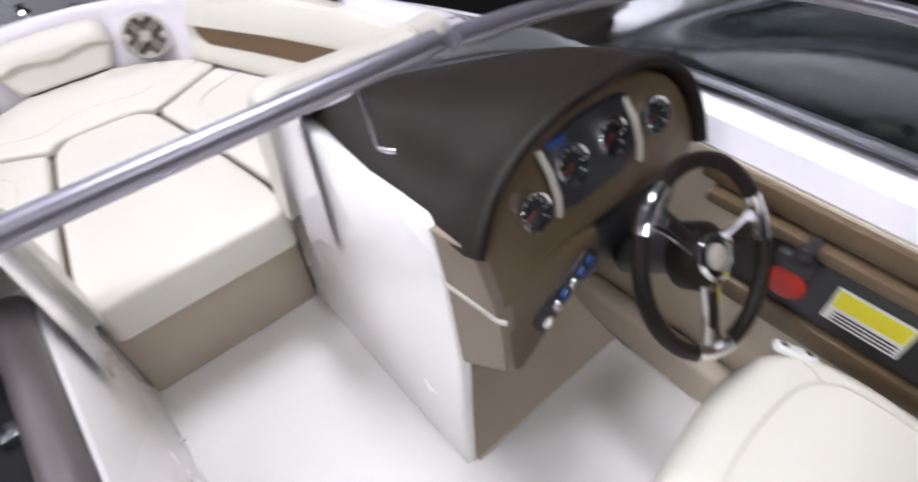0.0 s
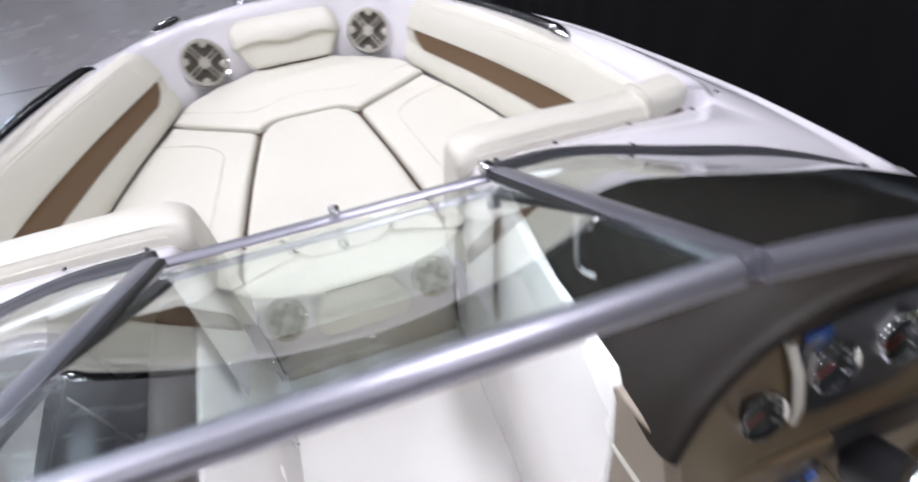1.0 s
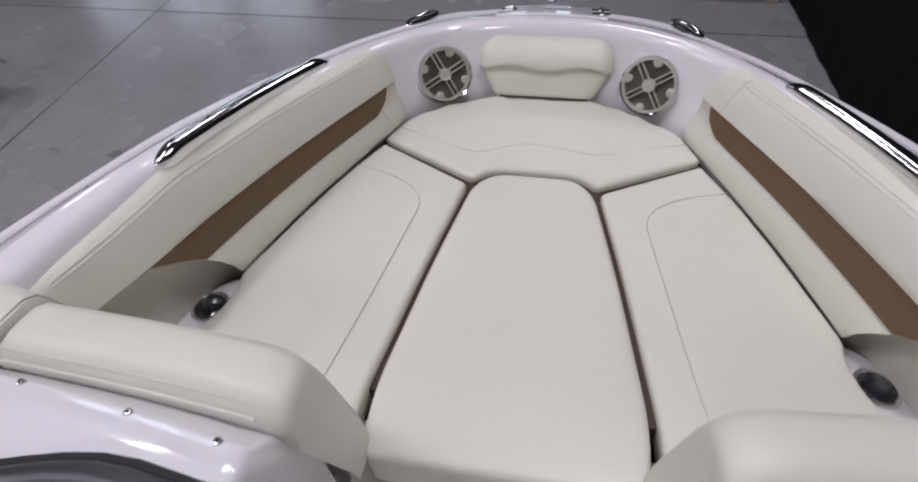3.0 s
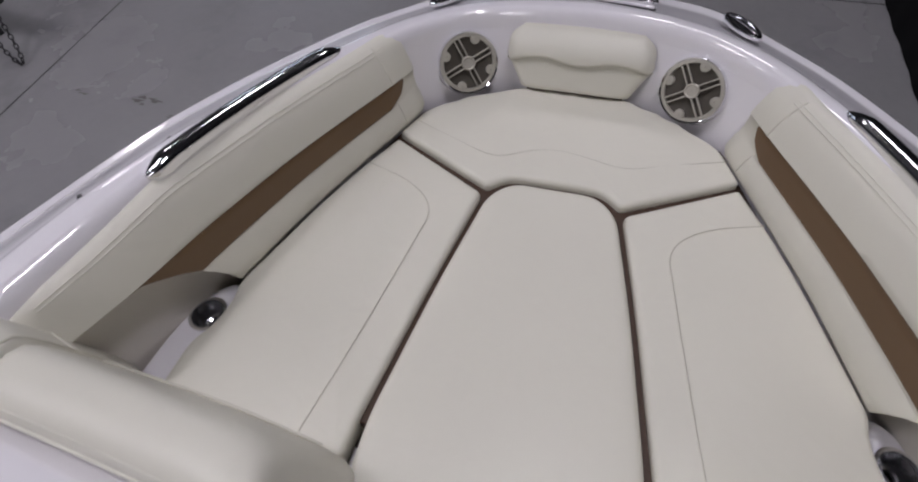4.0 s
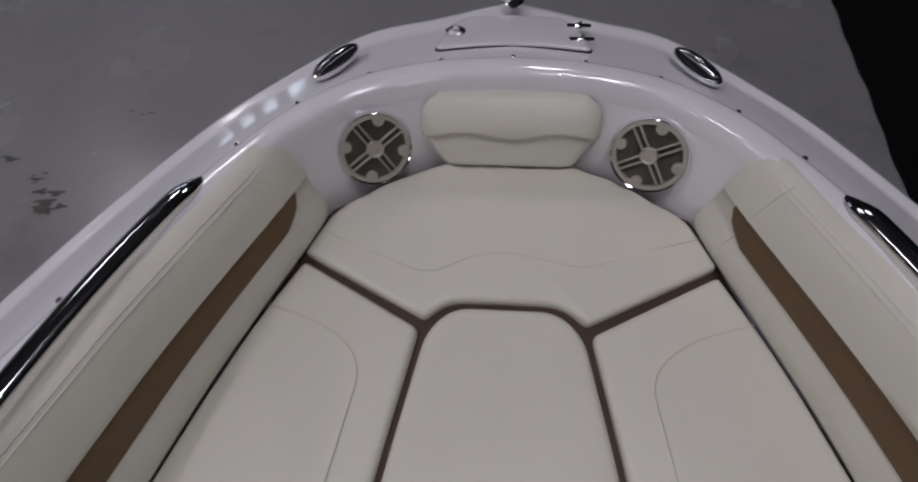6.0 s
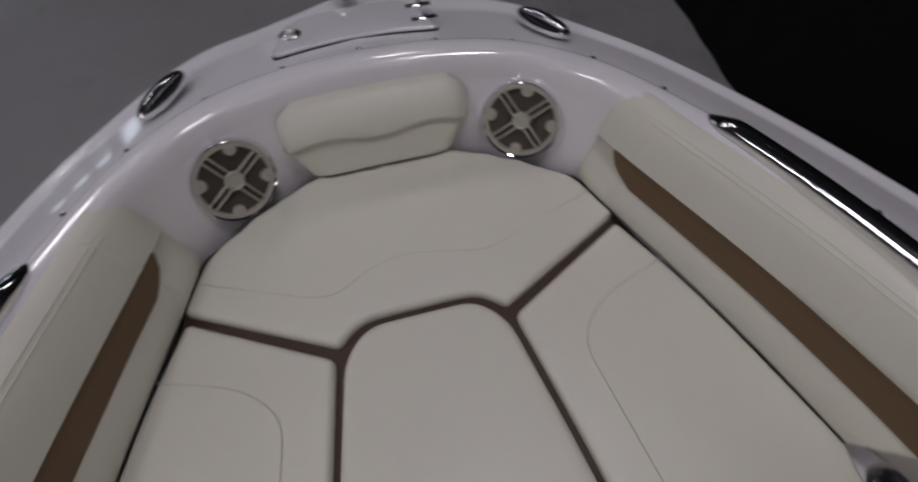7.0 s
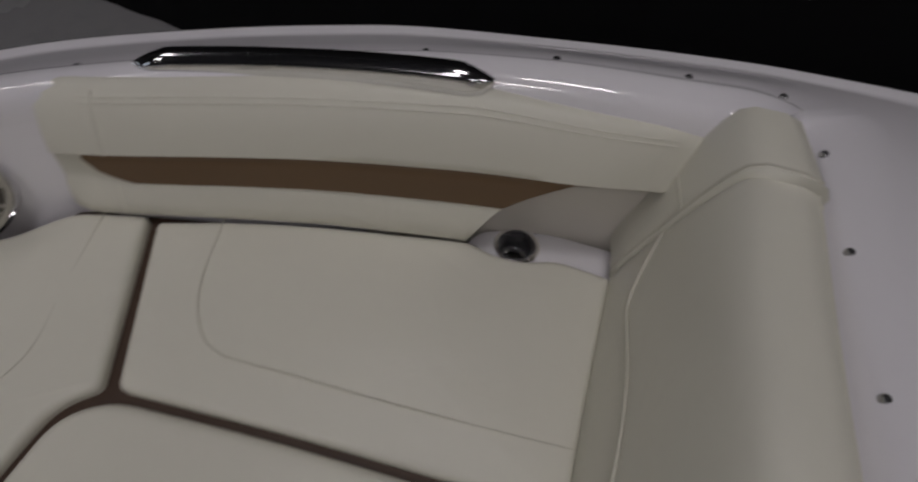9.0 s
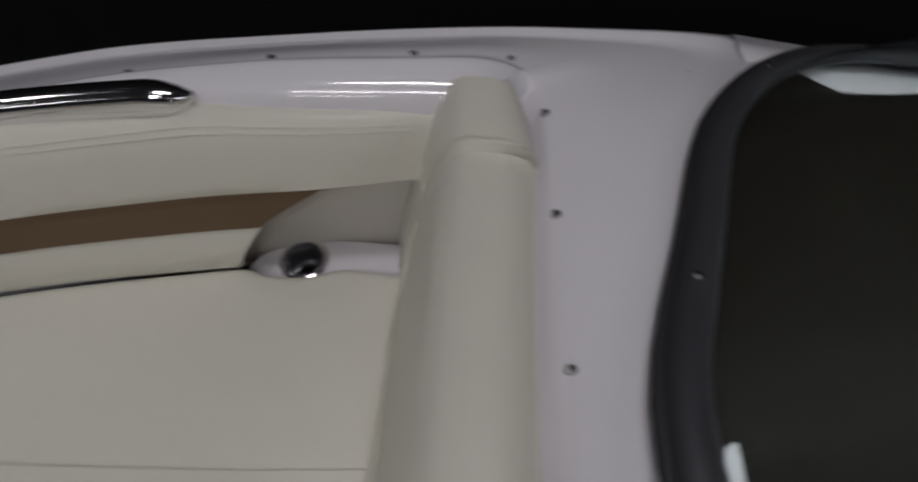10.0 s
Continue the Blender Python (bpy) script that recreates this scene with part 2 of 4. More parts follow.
# ---- hall ----
def build_hall():
    x0, x1, y0, y1, top = -14.0, 9.0, -12.0, 12.0, 6.5
    bm = bmesh.new()
    n = 24
    loft([[(x0 + (x1 - x0) * i / n, y0 + (y1 - y0) * j / n, GROUND) for i in range(n + 1)] for j in range(n + 1)], bm)
    tagged(solid("floor", bm, CONCRETE), "polished grey concrete hall floor with stains", "floor", kind="structure")
    # expansion joints, thin grooves filled dark
    bm = bmesh.new()
    for y in (4.2, 9.0, -1.0):
        box(x0, y - 0.004, GROUND, x1, y + 0.004, GROUND + 0.0015, 0, bm)
    for x in (-3.6, -9.0):
        box(x - 0.004, y0, GROUND, x + 0.004, y1, GROUND + 0.0015, 0, bm)
    tagged(solid("trim", bm, RUBBER), "dark filled joints in the concrete floor", "floor joint", kind="structure")
    for name, b in (("wall_west", (x0 - 0.2, y0, GROUND, x0, y1, top)), ("wall_east", (x1, y0, GROUND, x1 + 0.2, y1, top)), ("wall_south", (x0 - 0.2, y0 - 0.2, GROUND, x1 + 0.2, y0, top))):
        tagged(solid(name, box(*b), WALLPAINT, False), "plain grey painted hall wall", "wall", kind="structure")
    tagged(solid("ceiling", box(x0 - 0.2, y0 - 0.2, top, x1 + 0.2, y1 + 0.2, top + 0.2), CEIL, False), "grey hall ceiling", "ceiling", kind="structure")
    # north wall with a row of door windows let into it
    holes = [(x - 0.31, x + 0.31) for x in (-9.68, -8.62, -7.56, -6.50, -3.18, -2.12, -1.06, 0.0)]
    zb, zt = 0.94, 1.26
    bm = bmesh.new()
    box(x0 - 0.2, y1, GROUND, x1 + 0.2, y1 + 0.2, zb, 0, bm)
    box(x0 - 0.2, y1, zt, x1 + 0.2, y1 + 0.2, top, 0, bm)
    edges = [x0 - 0.2] + [v for h in holes for v in h] + [x1 + 0.2]
    for a, b in zip(edges[::2], edges[1::2]):
        box(a, y1, zb, b, y1 + 0.2, zt, 0, bm)
    tagged(solid("wall_north", bm, WALLPAINT, False), "grey hall wall with a row of small door windows", "wall", kind="structure")
    for k, (a, b) in enumerate(holes):
        w = tagged(solid("window_%d" % (k + 1), box(a, y1 + 0.1, zb, b, y1 + 0.12, zt), DAYLIGHT, False), "small bright window pane in the hall door", "window", "door windows", "structure")
        w.visible_shadow = False
    # tall daylight panes high in the far corner, set into the wall's face
    for k in range(3):
        a = -11.9 + 2.2 * k
        w = tagged(solid("window_%d" % (9 + k), box(a, y1 - 0.03, 3.2, a + 1.7, y1 - 0.004, 4.5), DAYLIGHT_HIGH, False), "large high daylight window in the hall wall", "window", "high windows", "structure")
        fr = bmesh.new()
        for q in ((a - 0.06, 3.14, a + 1.76, 3.2), (a - 0.06, 4.5, a + 1.76, 4.56), (a - 0.06, 3.2, a, 4.5), (a + 1.7, 3.2, a + 1.76, 4.5), (a + 0.83, 3.2, a + 0.87, 4.5)):
            box(q[0], y1 - 0.06, q[1], q[2], y1 - 0.003, q[3], 0, fr)
        f = solid("window_frame", fr, ALU, False)
        f.parent = w
    # ceiling luminaires
    first = None
    for y, watts in ((-4.5, 50), (0.5, 121), (5.5, 62)):
        for x in (-6.4, -2.8, 0.7):
            m = pose(x, y, top - 0.35)
            if first is None:
                first = thing("ceiling_light", (x, y, top - 0.35), "long white fluorescent hall light hanging from the ceiling", "ceiling light", "hall lights")
                part("housing", box(x - 0.25, y - 0.75, top - 0.35, x + 0.25, y + 0.75, top - 0.22, 0.02), WHITE, first)
                part("diffuser", box(x - 0.22, y - 0.72, top - 0.37, x + 0.22, y + 0.72, top - 0.352, 0.004), LAMP_GLOW, first, "glowing diffuser")
                for d in (-0.5, 0.5):
                    part("hanger", tube([(x, y + d, top - 0.22), (x, y + d, top)], 0.008, 6), STEEL, first)
            else:
                copy_thing(first, m)
            area_lamp("hall_lamp", pose(x, y, top - 0.39), 0.44, 1.44, watts, (1.0, 0.945, 1.04))


def build_drape():
    th = thing("stage_drape", (1.95, 0, GROUND), "tall black fabric drape hanging to the floor", "drape")
    rows = []
    n = 420
    for z in (GROUND + 0.01, 1.5, 3.0, 4.6):
        rows.append([(1.93 + 0.004 * math.sin(k * 0.55) + 0.004 * math.sin(k * 0.21 + z), 5.3 - 11.0 * k / n, z) for k in range(n + 1)])
    back = [[(x + 0.012, y, z) for x, y, z in row] for row in rows]
    part("cloth", loft(rows + back[::-1]), DRAPE, th)
    part("rail", tube([(1.95, 5.35, 4.62), (1.95, -5.8, 4.62)], 0.03, 10), STEEL, th)
    part("post", tube([(1.98, 5.2, GROUND), (1.98, 5.2, 4.6)], 0.03, 10), BLACK, th)
    part("post", tube([(1.98, -5.6, GROUND), (1.98, -5.6, 4.6)], 0.03, 10), BLACK, th)


build_hall()
build_drape()

# ---- the boat's lines (starboard half; port is its mirror) ----
SCREW = [(0, 1.616, 1.585), (0.173, 1.606, 1.580), (0.345, 1.565, 1.573), (0.50, 1.46, 1.580), (0.60, 1.32, 1.60), (0.715, 1.10, 1.632), (0.80, 0.92, 1.652), (0.867, 0.769, 1.668), (0.925, 0.55, 1.700), (0.975, 0.333, 1.716), (1.0, 0.21, 1.722), (0.95, 0.135, 1.733), (0.846, 0.112, 1.747), (0.655, 0.088, 1.772), (0.466, 0.062, 1.794), (0.30, 0.035, 1.812)]
EDGE = [(0, 1.955, 1.48), (0.21, 1.868, 1.489), (0.405, 1.788, 1.498), (0.60, 1.585, 1.519), (0.715, 1.43, 1.537), (0.845, 1.20, 1.562), (0.935, 1.01, 1.583), (1.0, 0.84, 1.602), (1.065, 0.58, 1.63), (1.12, 0.35, 1.652), (1.165, 0.10, 1.674), (1.215, -0.25, 1.687), (0.98, -0.20, 1.752), (0.66, -0.09, 1.80), (0.46, -0.08, 1.828), (0.30, -0.078, 1.85)]
INNER = [(0, 1.515, 1.605), (0.17, 1.505, 1.603), (0.325, 1.465, 1.60), (0.445, 1.37, 1.602), (0.525, 1.255, 1.615), (0.635, 1.05, 1.64), (0.715, 0.88, 1.66), (0.775, 0.73, 1.68), (0.822, 0.52, 1.702), (0.862, 0.34, 1.707), (0.878, 0.25, 1.715), (0.875, 0.20, 1.742), (0.80, 0.185, 1.755), (0.63, 0.165, 1.778), (0.45, 0.145, 1.80), (0.30, 0.115, 1.815)]
CUSH = 1.40


def both_sides(pts):
    return [Vector((-p.x, p.y, p.z)) for p in pts[:0:-1]] + list(pts)


def build_hull():
    boat = thing("boat_hull", (0, 0, GROUND), "white glossy bowrider hull and deck standing on the hall floor", "boat")
    a, b, c = (stations(q, 6) for q in (EDGE, SCREW, INNER))
    rows = []
    last = len(a) - 1
    for i, (e, s, q) in enumerate(zip(a, b, c)):
        d = (q - s)
        h = Vector((d.x, d.y, 0))
        row = [e + Vector((0, 0, -0.035)) if i < 66 else e + Vector((0, 0, -0.01)), e + Vector((0, 0, -0.003)), e.lerp(s, 0.05) + Vector((0, 0, 0.005)), e.lerp(s, 0.13) + Vector((0, 0, 0.005)), e.lerp(s, 0.20) + Vector((0, 0, -0.004)), e.lerp(s, 0.35) + Vector((0, 0, -0.004)), e.lerp(s, 0.7), s]
        # rounded raised rim between the screws and the opening
        for u, z in ((0.10, 0.003), (0.20, 0.016), (0.29, 0.025), (0.36, 0.0275), (0.50, 0.0275), (0.66, 0.0265), (0.77, 0.0248), (0.88, 0.014), (0.97, -0.006), (1.0, -0.03)):
            p = s.lerp(q, u)
            row.append(Vector((p.x, p.y, s.z + (q.z - s.z) * u + (z if i < 66 else -0.045 * min(1, u / 0.6) - 0.02 * u - (0.04 if u == 1 else 0)) - 0.012 * u)))
        rows.append(row)
    for dx, dz in ((0.008, 0.002), (0.0135, 0.008), (0.016, 0.018), (0.017, 0.06), (0.017, 0.20), (0.017, 0.42)):
        rows.append([Vector((p.x - dx, p.y, p.z - dz)) for p in rows[last]])
    full = [[Vector((-p.x, p.y, p.z)) for p in r] for r in rows[:0:-1]] + rows
    part("deck", loft(full), GEL, boat, angle=60)
    # inner liner: from the rim down past the seats
    low = [(0, 1.46), (0.17, 1.45), (0.31, 1.395), (0.43, 1.30), (0.495, 1.17), (0.60, 0.94), (0.67, 0.80), (0.72, 0.68), (0.79, 0.52), (0.84, 0.36), (0.86, 0.25), (0.85, 0.23), (0.78, 0.215), (0.62, 0.20), (0.45, 0.19), (0.30, 0.17)]
    lo = stations([(x, y, 0) for x, y in low], 6)
    rows = []
    for q, w in zip(c, lo):
        top = Vector((q.x, q.y, q.z - 0.04))
        foot = Vector((w.x, w.y, 1.34))
        rows.append([top, top.lerp(foot, 0.08), top.lerp(foot, 0.4), top.lerp(foot, 0.75), foot, Vector((w.x, w.y, 1.10))])
    fore = rows[:37]
    full = [[Vector((-p.x, p.y, p.z)) for p in r] for r in fore[:0:-1]] + fore
    part("liner", loft(full), GEL, boat, angle=60)
    for s in (-1, 1):
        part("corner_liner", loft([[Vector((s * p.x, p.y, p.z)) for p in r] for r in rows[36:]]), WARM, boat, "warm white corner moulding", 60)
    # hull sides and bottom
    side = [(0, 1.955, 1.445), (0.21, 1.868, 1.454), (0.405, 1.788, 1.463), (0.60, 1.585, 1.484), (0.715, 1.43, 1.502), (0.845, 1.20, 1.527), (1.0, 0.84, 1.567), (1.12, 0.35, 1.617), (1.215, -0.25, 1.655), (1.235, -1.0, 1.66), (1.24, -3.6, 1.66)]
    rows = []
    for p in stations(side, 5):
        bow = max(0.0, (p.y + 0.6) / 2.56)
        chine = Vector((p.x * (0.86 - 0.5 * bow), p.y - 0.25 * bow, 0.62 + 0.45 * bow ** 2))
        keel = Vector((0, min(p.y - 0.35 * bow, 1.55), GROUND + 0.02 + 0.55 * bow ** 2.5))
        rows.append([p + Vector((0, 0, 0.01)), p + Vector((0.008 if p.x > 0.01 else 0, 0.008 * bow, -0.03)), p.lerp(chine, 0.4) + Vector((-0.03 * bow, 0, 0)), chine, keel.lerp(chine, 0.5), keel])
    full = [[Vector((-p.x, p.y, p.z)) for p in r] for r in rows[:0:-1]] + rows
    part("hull", loft(full), GEL, boat, angle=60)
    rub = [Vector((p.x, p.y, p.z + 0.005)) for p in stations(side, 5)]
    part("rub_rail", tube([p + Vector((0.004, 0.004, 0)) if p.x > 0.01 else p for p in both_sides(rub)], 0.016, 8), GEL, boat, "white rub rail")
    part("keel_block", box(-0.3, -3.2, GROUND, 0.3, 0.6, GROUND + 0.06, 0.02), BLACK, boat)
    part("sole", box(-1.15, -3.4, 0.78, 1.15, 0.62, 0.85, 0.0), GEL_MATT, boat, "white non-skid cockpit sole")
    # gunwales beside the cockpit
    for s in (-1, 1):
        rows = []
        for k in range(16):
            y = -0.2 - 3.3 * k / 15
            o = 1.205 + 0.035 * min(1, k / 5)
            rows.append([Vector((s * x, y, z)) for x, z in ((o, 1.655), (o, 1.69), (o - 0.012, 1.705), (1.10, 1.725), (1.075, 1.715), (1.065, 1.68), (1.055, 1.655), (1.06, 1.64))])
        part("gunwale", loft(rows), GEL, boat)
        part("side_lining", box(s * 1.05, -3.4, 0.84, s * 1.12, -0.1, 1.65, 0.01), BEIGE, boat)
    part("transom_wall", box(-1.15, -3.6, 0.5, 1.15, -3.45, 1.66, 0.02), GEL, boat)
    # seat bases under the cushions and the step down between the consoles
    part("seat_base", pad([(-0.443, 1.295), (-0.492, 1.16), (-0.712, 0.60), (-0.655, 0.51), (-0.65, 0.335), (0.65, 0.335), (0.655, 0.51), (0.712, 0.60), (0.492, 1.16), (0.443, 1.295), (0.2, 1.435), (-0.2, 1.435)], 0.86, 1.374, 0.004, 160, 0.01, 0.0), GAP, boat, "dark brown backing board under the seats")
    part("seat_front", box(-0.302, 0.31, 0.85, 0.30, 0.33, 1.32, 0.006), BEIGE, boat, "beige moulded panel below the seat")
    return boat


build_hull()


# ---- cushions ----
def seam(pts, parent, r=0.0014, n=40, mat=None):
    part("seam", tube(smooth_line(pts, n), r, 6), mat or VINYL_SHADE, parent)


def build_cushions():
    z0, z1 = CUSH - 0.075, CUSH
    g = 0.007
    c = thing("centre_cushion", (0, 0.6, z0), "cream vinyl filler cushion between the bow seats", "cushion")
    part("pad", pad([(-0.278, 0.187, 0.03), (0.278, 0.187, 0.03), (0.285, 0.33, 0.1), (0.228, 0.70, 0.1), (0.172, 0.985, 0.05), (0.116, 1.043, 0.05), (-0.116, 1.043, 0.05), (-0.172, 0.985, 0.05), (-0.228, 0.70, 0.1), (-0.285, 0.33, 0.1)], z0 - 0.01, z1, 0.017, 170), VINYL, c)
    part("front_apron", pad([(-0.276, 0.189, 0.03), (0.276, 0.189, 0.03), (0.276, 0.30, 0.02), (-0.276, 0.30, 0.02)], 1.255, 1.372, 0.01, 90), VINYL, c, "cream vinyl front band")
    b = thing("bow_cushion", (0, 1.25, z0), "cream vinyl seat cushion at the bow with a stitched seam", "cushion")
    def pucker(p):
        back = 1.452 - 0.62 * p.x * p.x - p.y
        return 0.0030 * math.exp(-(back / 0.055) ** 2) * math.sin(p.x * 62 + 2.2 * math.sin(p.x * 19 + 1)) if p.z > z0 + 0.03 else 0.0

    part("pad", pad([(0.178, 1.013, 0.012), (0.128, 1.057, 0.05), (0.06, 1.06, 0.05), (-0.06, 1.06, 0.05), (-0.128, 1.057, 0.05), (-0.178, 1.013, 0.012), (-0.478, 1.166, 0.012), (-0.425, 1.285, 0.03), (-0.30, 1.375, 0.05), (-0.17, 1.438, 0.05), (0.0, 1.452, 0.05), (0.17, 1.438, 0.05), (0.30, 1.375, 0.05), (0.425, 1.285, 0.03), (0.478, 1.166, 0.012)], z0, z1, 0.015, 260, rise=pucker), VINYL, b)
    top = z1 + 0.0015
    seam([(-0.445, 1.225, top), (-0.30, 1.165, top), (-0.18, 1.125, top + 0.002), (-0.08, 1.165, top + 0.003), (0, 1.178, top + 0.003), (0.08, 1.165, top + 0.003), (0.18, 1.15, top + 0.002), (0.30, 1.19, top), (0.445, 1.235, top)], b)
    for s in (-1, 1):
        q = thing("side_cushion", (s * 0.45, 0.65, z0), "cream vinyl side seat cushion with a stitched inset seam", "cushion", "side cushions")
        part("pad", pad(mirror([(0.188, 0.990, 0.015), (0.474, 1.143, 0.012), (0.548, 1.0, 0.1), (0.610, 0.85, 0.1), (0.705, 0.585, 0.02), (0.697, 0.535, 0.04), (0.712, 0.465, 0.05), (0.742, 0.415, 0.03), (0.752, 0.30, 0.012), (0.41, 0.264, 0.03), (0.306, 0.250, 0.02), (0.302, 0.33, 0.1), (0.243, 0.70, 0.1)], s), z0, z1, 0.016, 200), VINYL, q)
        seam(mirror([(0.41, 0.275, top), (0.365, 0.50, top + 0.004), (0.315, 0.80, top + 0.004), (0.305, 0.88, top + 0.004), (0.33, 0.935, top + 0.003), (0.40, 0.985, top + 0.002), (0.53, 1.03, top - 0.0005)], s), q)
    # small backrest at the bow
    k = thing("back_cushion", (0, 1.45, CUSH), "small cream vinyl bow backrest with a wavy seam", "backrest")
    def wave(u):
        return 0.56 + 0.05 * math.cos(u * 2 * math.pi * 0.95 + math.pi) - 0.06 * abs(u) ** 6

    rows = []
    n = 33
    for i in range(n):
        u = i / (n - 1) * 2 - 1
        e = (1 - abs(u) ** 9) ** 0.5
        row = []
        for v in range(29):
            t = v / 28
            half = 0.165 + 0.053 * min(1, t / 0.52) if t < 0.52 else 0.218 - 0.020 * (t - 0.52) - 0.034 * max(0, (t - 0.72) / 0.28) ** 2.5
            x = u * half
            z = CUSH + 0.004 + 0.172 * t
            y0 = 1.436 + 0.056 * t - 0.10 * x * x
            bulge = 0.046 * e * (math.sin(min(1, 0.25 + t * 7) * math.pi / 2)) * (1 if t < 0.66 else math.cos((t - 0.66) / 0.34 * math.pi / 2) ** 0.7)
            lip = min(1, max(0, (t - wave(u)) / 0.05))
            row.append(Vector((x, y0 - bulge * (0.80 + 0.28 * lip * lip * (3 - 2 * lip)) + 0.012, z)))
        rows.append(row)
    back = [[Vector((p.x, p.y + 0.05, p.z)) for p in (r[0], r[14], r[28])] for r in rows]
    bm = loft(rows)
    loft([[r[28], bk[2]] for r, bk in zip(rows, back)], bm)
    loft([[r[0], bk[0]] for r, bk in zip(rows, back)], bm)
    part("pad", bm, VINYL, k, angle=70)
    pts = []
    for i in range(41):
        u = i / 40 * 2 - 1
        t = wave(u) + 0.012
        x = u * 0.214
        e = (1 - min(0.999, abs(u)) ** 9) ** 0.5
        pts.append((x, 1.436 + 0.056 * t - 0.10 * x * x - 0.046 * 0.86 * e + 0.0115, CUSH + 0.004 + 0.172 * t))
    seam(pts, k, 0.0028, 60)
    # shadow between backrest and seat, put in as a dark brown tube
    part("lower_shadow_line", tube([r[0] + Vector((0, -0.003, 0.0)) for r in rows[2:-2]], 0.004, 6), GAP, k, "dark brown line painting the shadow under the lower edge")


build_cushions()

# side bolster: offset outwards from the seat's edge, and height above it
BOLSTER = [(0.001, 0.0), (-0.003, 0.012), (0.004, 0.04), (0.014, 0.068), (0.024, 0.082), (0.030, 0.10), (0.034, 0.125), (0.036, 0.153), (0.031, 0.160), (0.036, 0.174), (0.046, 0.20), (0.062, 0.23), (0.074, 0.247), (0.092, 0.262), (0.112, 0.268), (0.130, 0.264), (0.142, 0.252), (0.148, 0.236)]
SIDE = [(0.425, 1.285), (0.478, 1.157), (0.545, 1.005), (0.607, 0.855), (0.662, 0.70), (0.702, 0.577), (0.745, 0.42), (0.79, 0.29), (0.81, 0.235)]


def build_bolster(s):
    th = thing("side_bolster", (s * 0.62, 0.8, CUSH), "cream vinyl side bolster with a brown stripe", "bolster", "side bolsters")
    line = smooth_line([(x, y, 0) for x, y in SIDE], 61)
    rows, inlay = [], []
    for i, p in enumerate(line):
        d = (line[min(i + 1, 60)] - line[max(i - 1, 0)]).normalized()
        n = Vector((-d.y, d.x, 0))
        k = (0.27 - 0.125 * (p.y - 0.86)) / 0.27
        u = i / 60
        end = 1 - (1 - min(1, u / 0.045)) ** 2.2
        low = 0.0
        if p.y < 0.585:
            low = 0.19 / k * min(1, (0.585 - p.y) / 0.17) ** 0.55
        row = []
        for off, h in BOLSTER:
            h2 = max(h, low)
            if h2 > h:
                off = 0.032 if h2 > 0.08 else off
                for (o1, h1), (o2, hb) in zip(BOLSTER[1:14], BOLSTER[2:14]):
                    if h1 <= h2 <= hb:
                        off = o1 + (o2 - o1) * (h2 - h1) / max(1e-6, hb - h1)
            if p.y < 0.6 and off > 0.05:
                off = 0.05 + (off - 0.05) * (1 - 0.42 * (0.6 - p.y) / 0.35)
            off = 0.075 + (off - 0.075) * (0.80 + 0.20 * end)
            hh = 0.005 + (h2 - 0.005) * (0.95 + 0.05 * end)
            q = p + n * off
            ztop = 0.268 - 0.10 * (max(p.y, 0.6) - 0.86)
            hz = hh * k if hh < 0.15 else 0.15 * k + (hh - 0.15) * (ztop - 0.15 * k) / 0.118
            row.append(Vector((s * q.x, q.y, CUSH + hz)))
        rows.append(row)
        # stripe between its lower and upper seams
        if 3 <= i <= 54:
            w = min(1, (i - 3) / 4) ** 0.5
            h0, h1 = 0.084 + 0.062 * (1 - w), 0.157
            h0 = max(h0, low + 0.002)
            if h0 < h1:
                r2 = []
                for t in (0, 0.02, 0.35, 0.7, 0.98, 1):
                    h = h0 + (h1 - h0) * t
                    off = 0.024 + 0.012 * (h - 0.082) / 0.066 - (0.004 if 0 < t < 1 else -0.002)
                    off = 0.075 + (off - 0.075) * (0.80 + 0.20 * end)
                    q = p + n * off
                    r2.append(Vector((s * q.x, q.y, CUSH + (0.005 + (h - 0.005) * (0.95 + 0.05 * end)) * k)))
                inlay.append(r2)
    part("pad", loft(rows, None, False, True), VINYL, th, angle=55)
    part("end_seam", tube([rows[5][k].lerp(rows[6][k], 0.3) for k in range(1, 14)], 0.0022, 6), VINYL, th)
    part("stripe", loft(inlay), BROWN, th, "brown vinyl stripe", 70)
    for t in (0.0, 0.45):
        part("stitching", tube([row[12].lerp(row[13], t) + Vector((0, 0, 0.0008)) for row in rows[4:58]], 0.0014, 5), VINYL, th)


# console-front backrests
BACK = [(0.298, 1.378), (0.306, 1.405), (0.299, 1.47), (0.284, 1.56), (0.267, 1.65), (0.255, 1.71), (0.243, 1.757), (0.232, 1.786), (0.212, 1.801), (0.165, 1.808), (0.138, 1.802), (0.126, 1.784), (0.124, 1.742), (0.131, 1.70), (0.20, 1.46), (0.215, 1.385)]


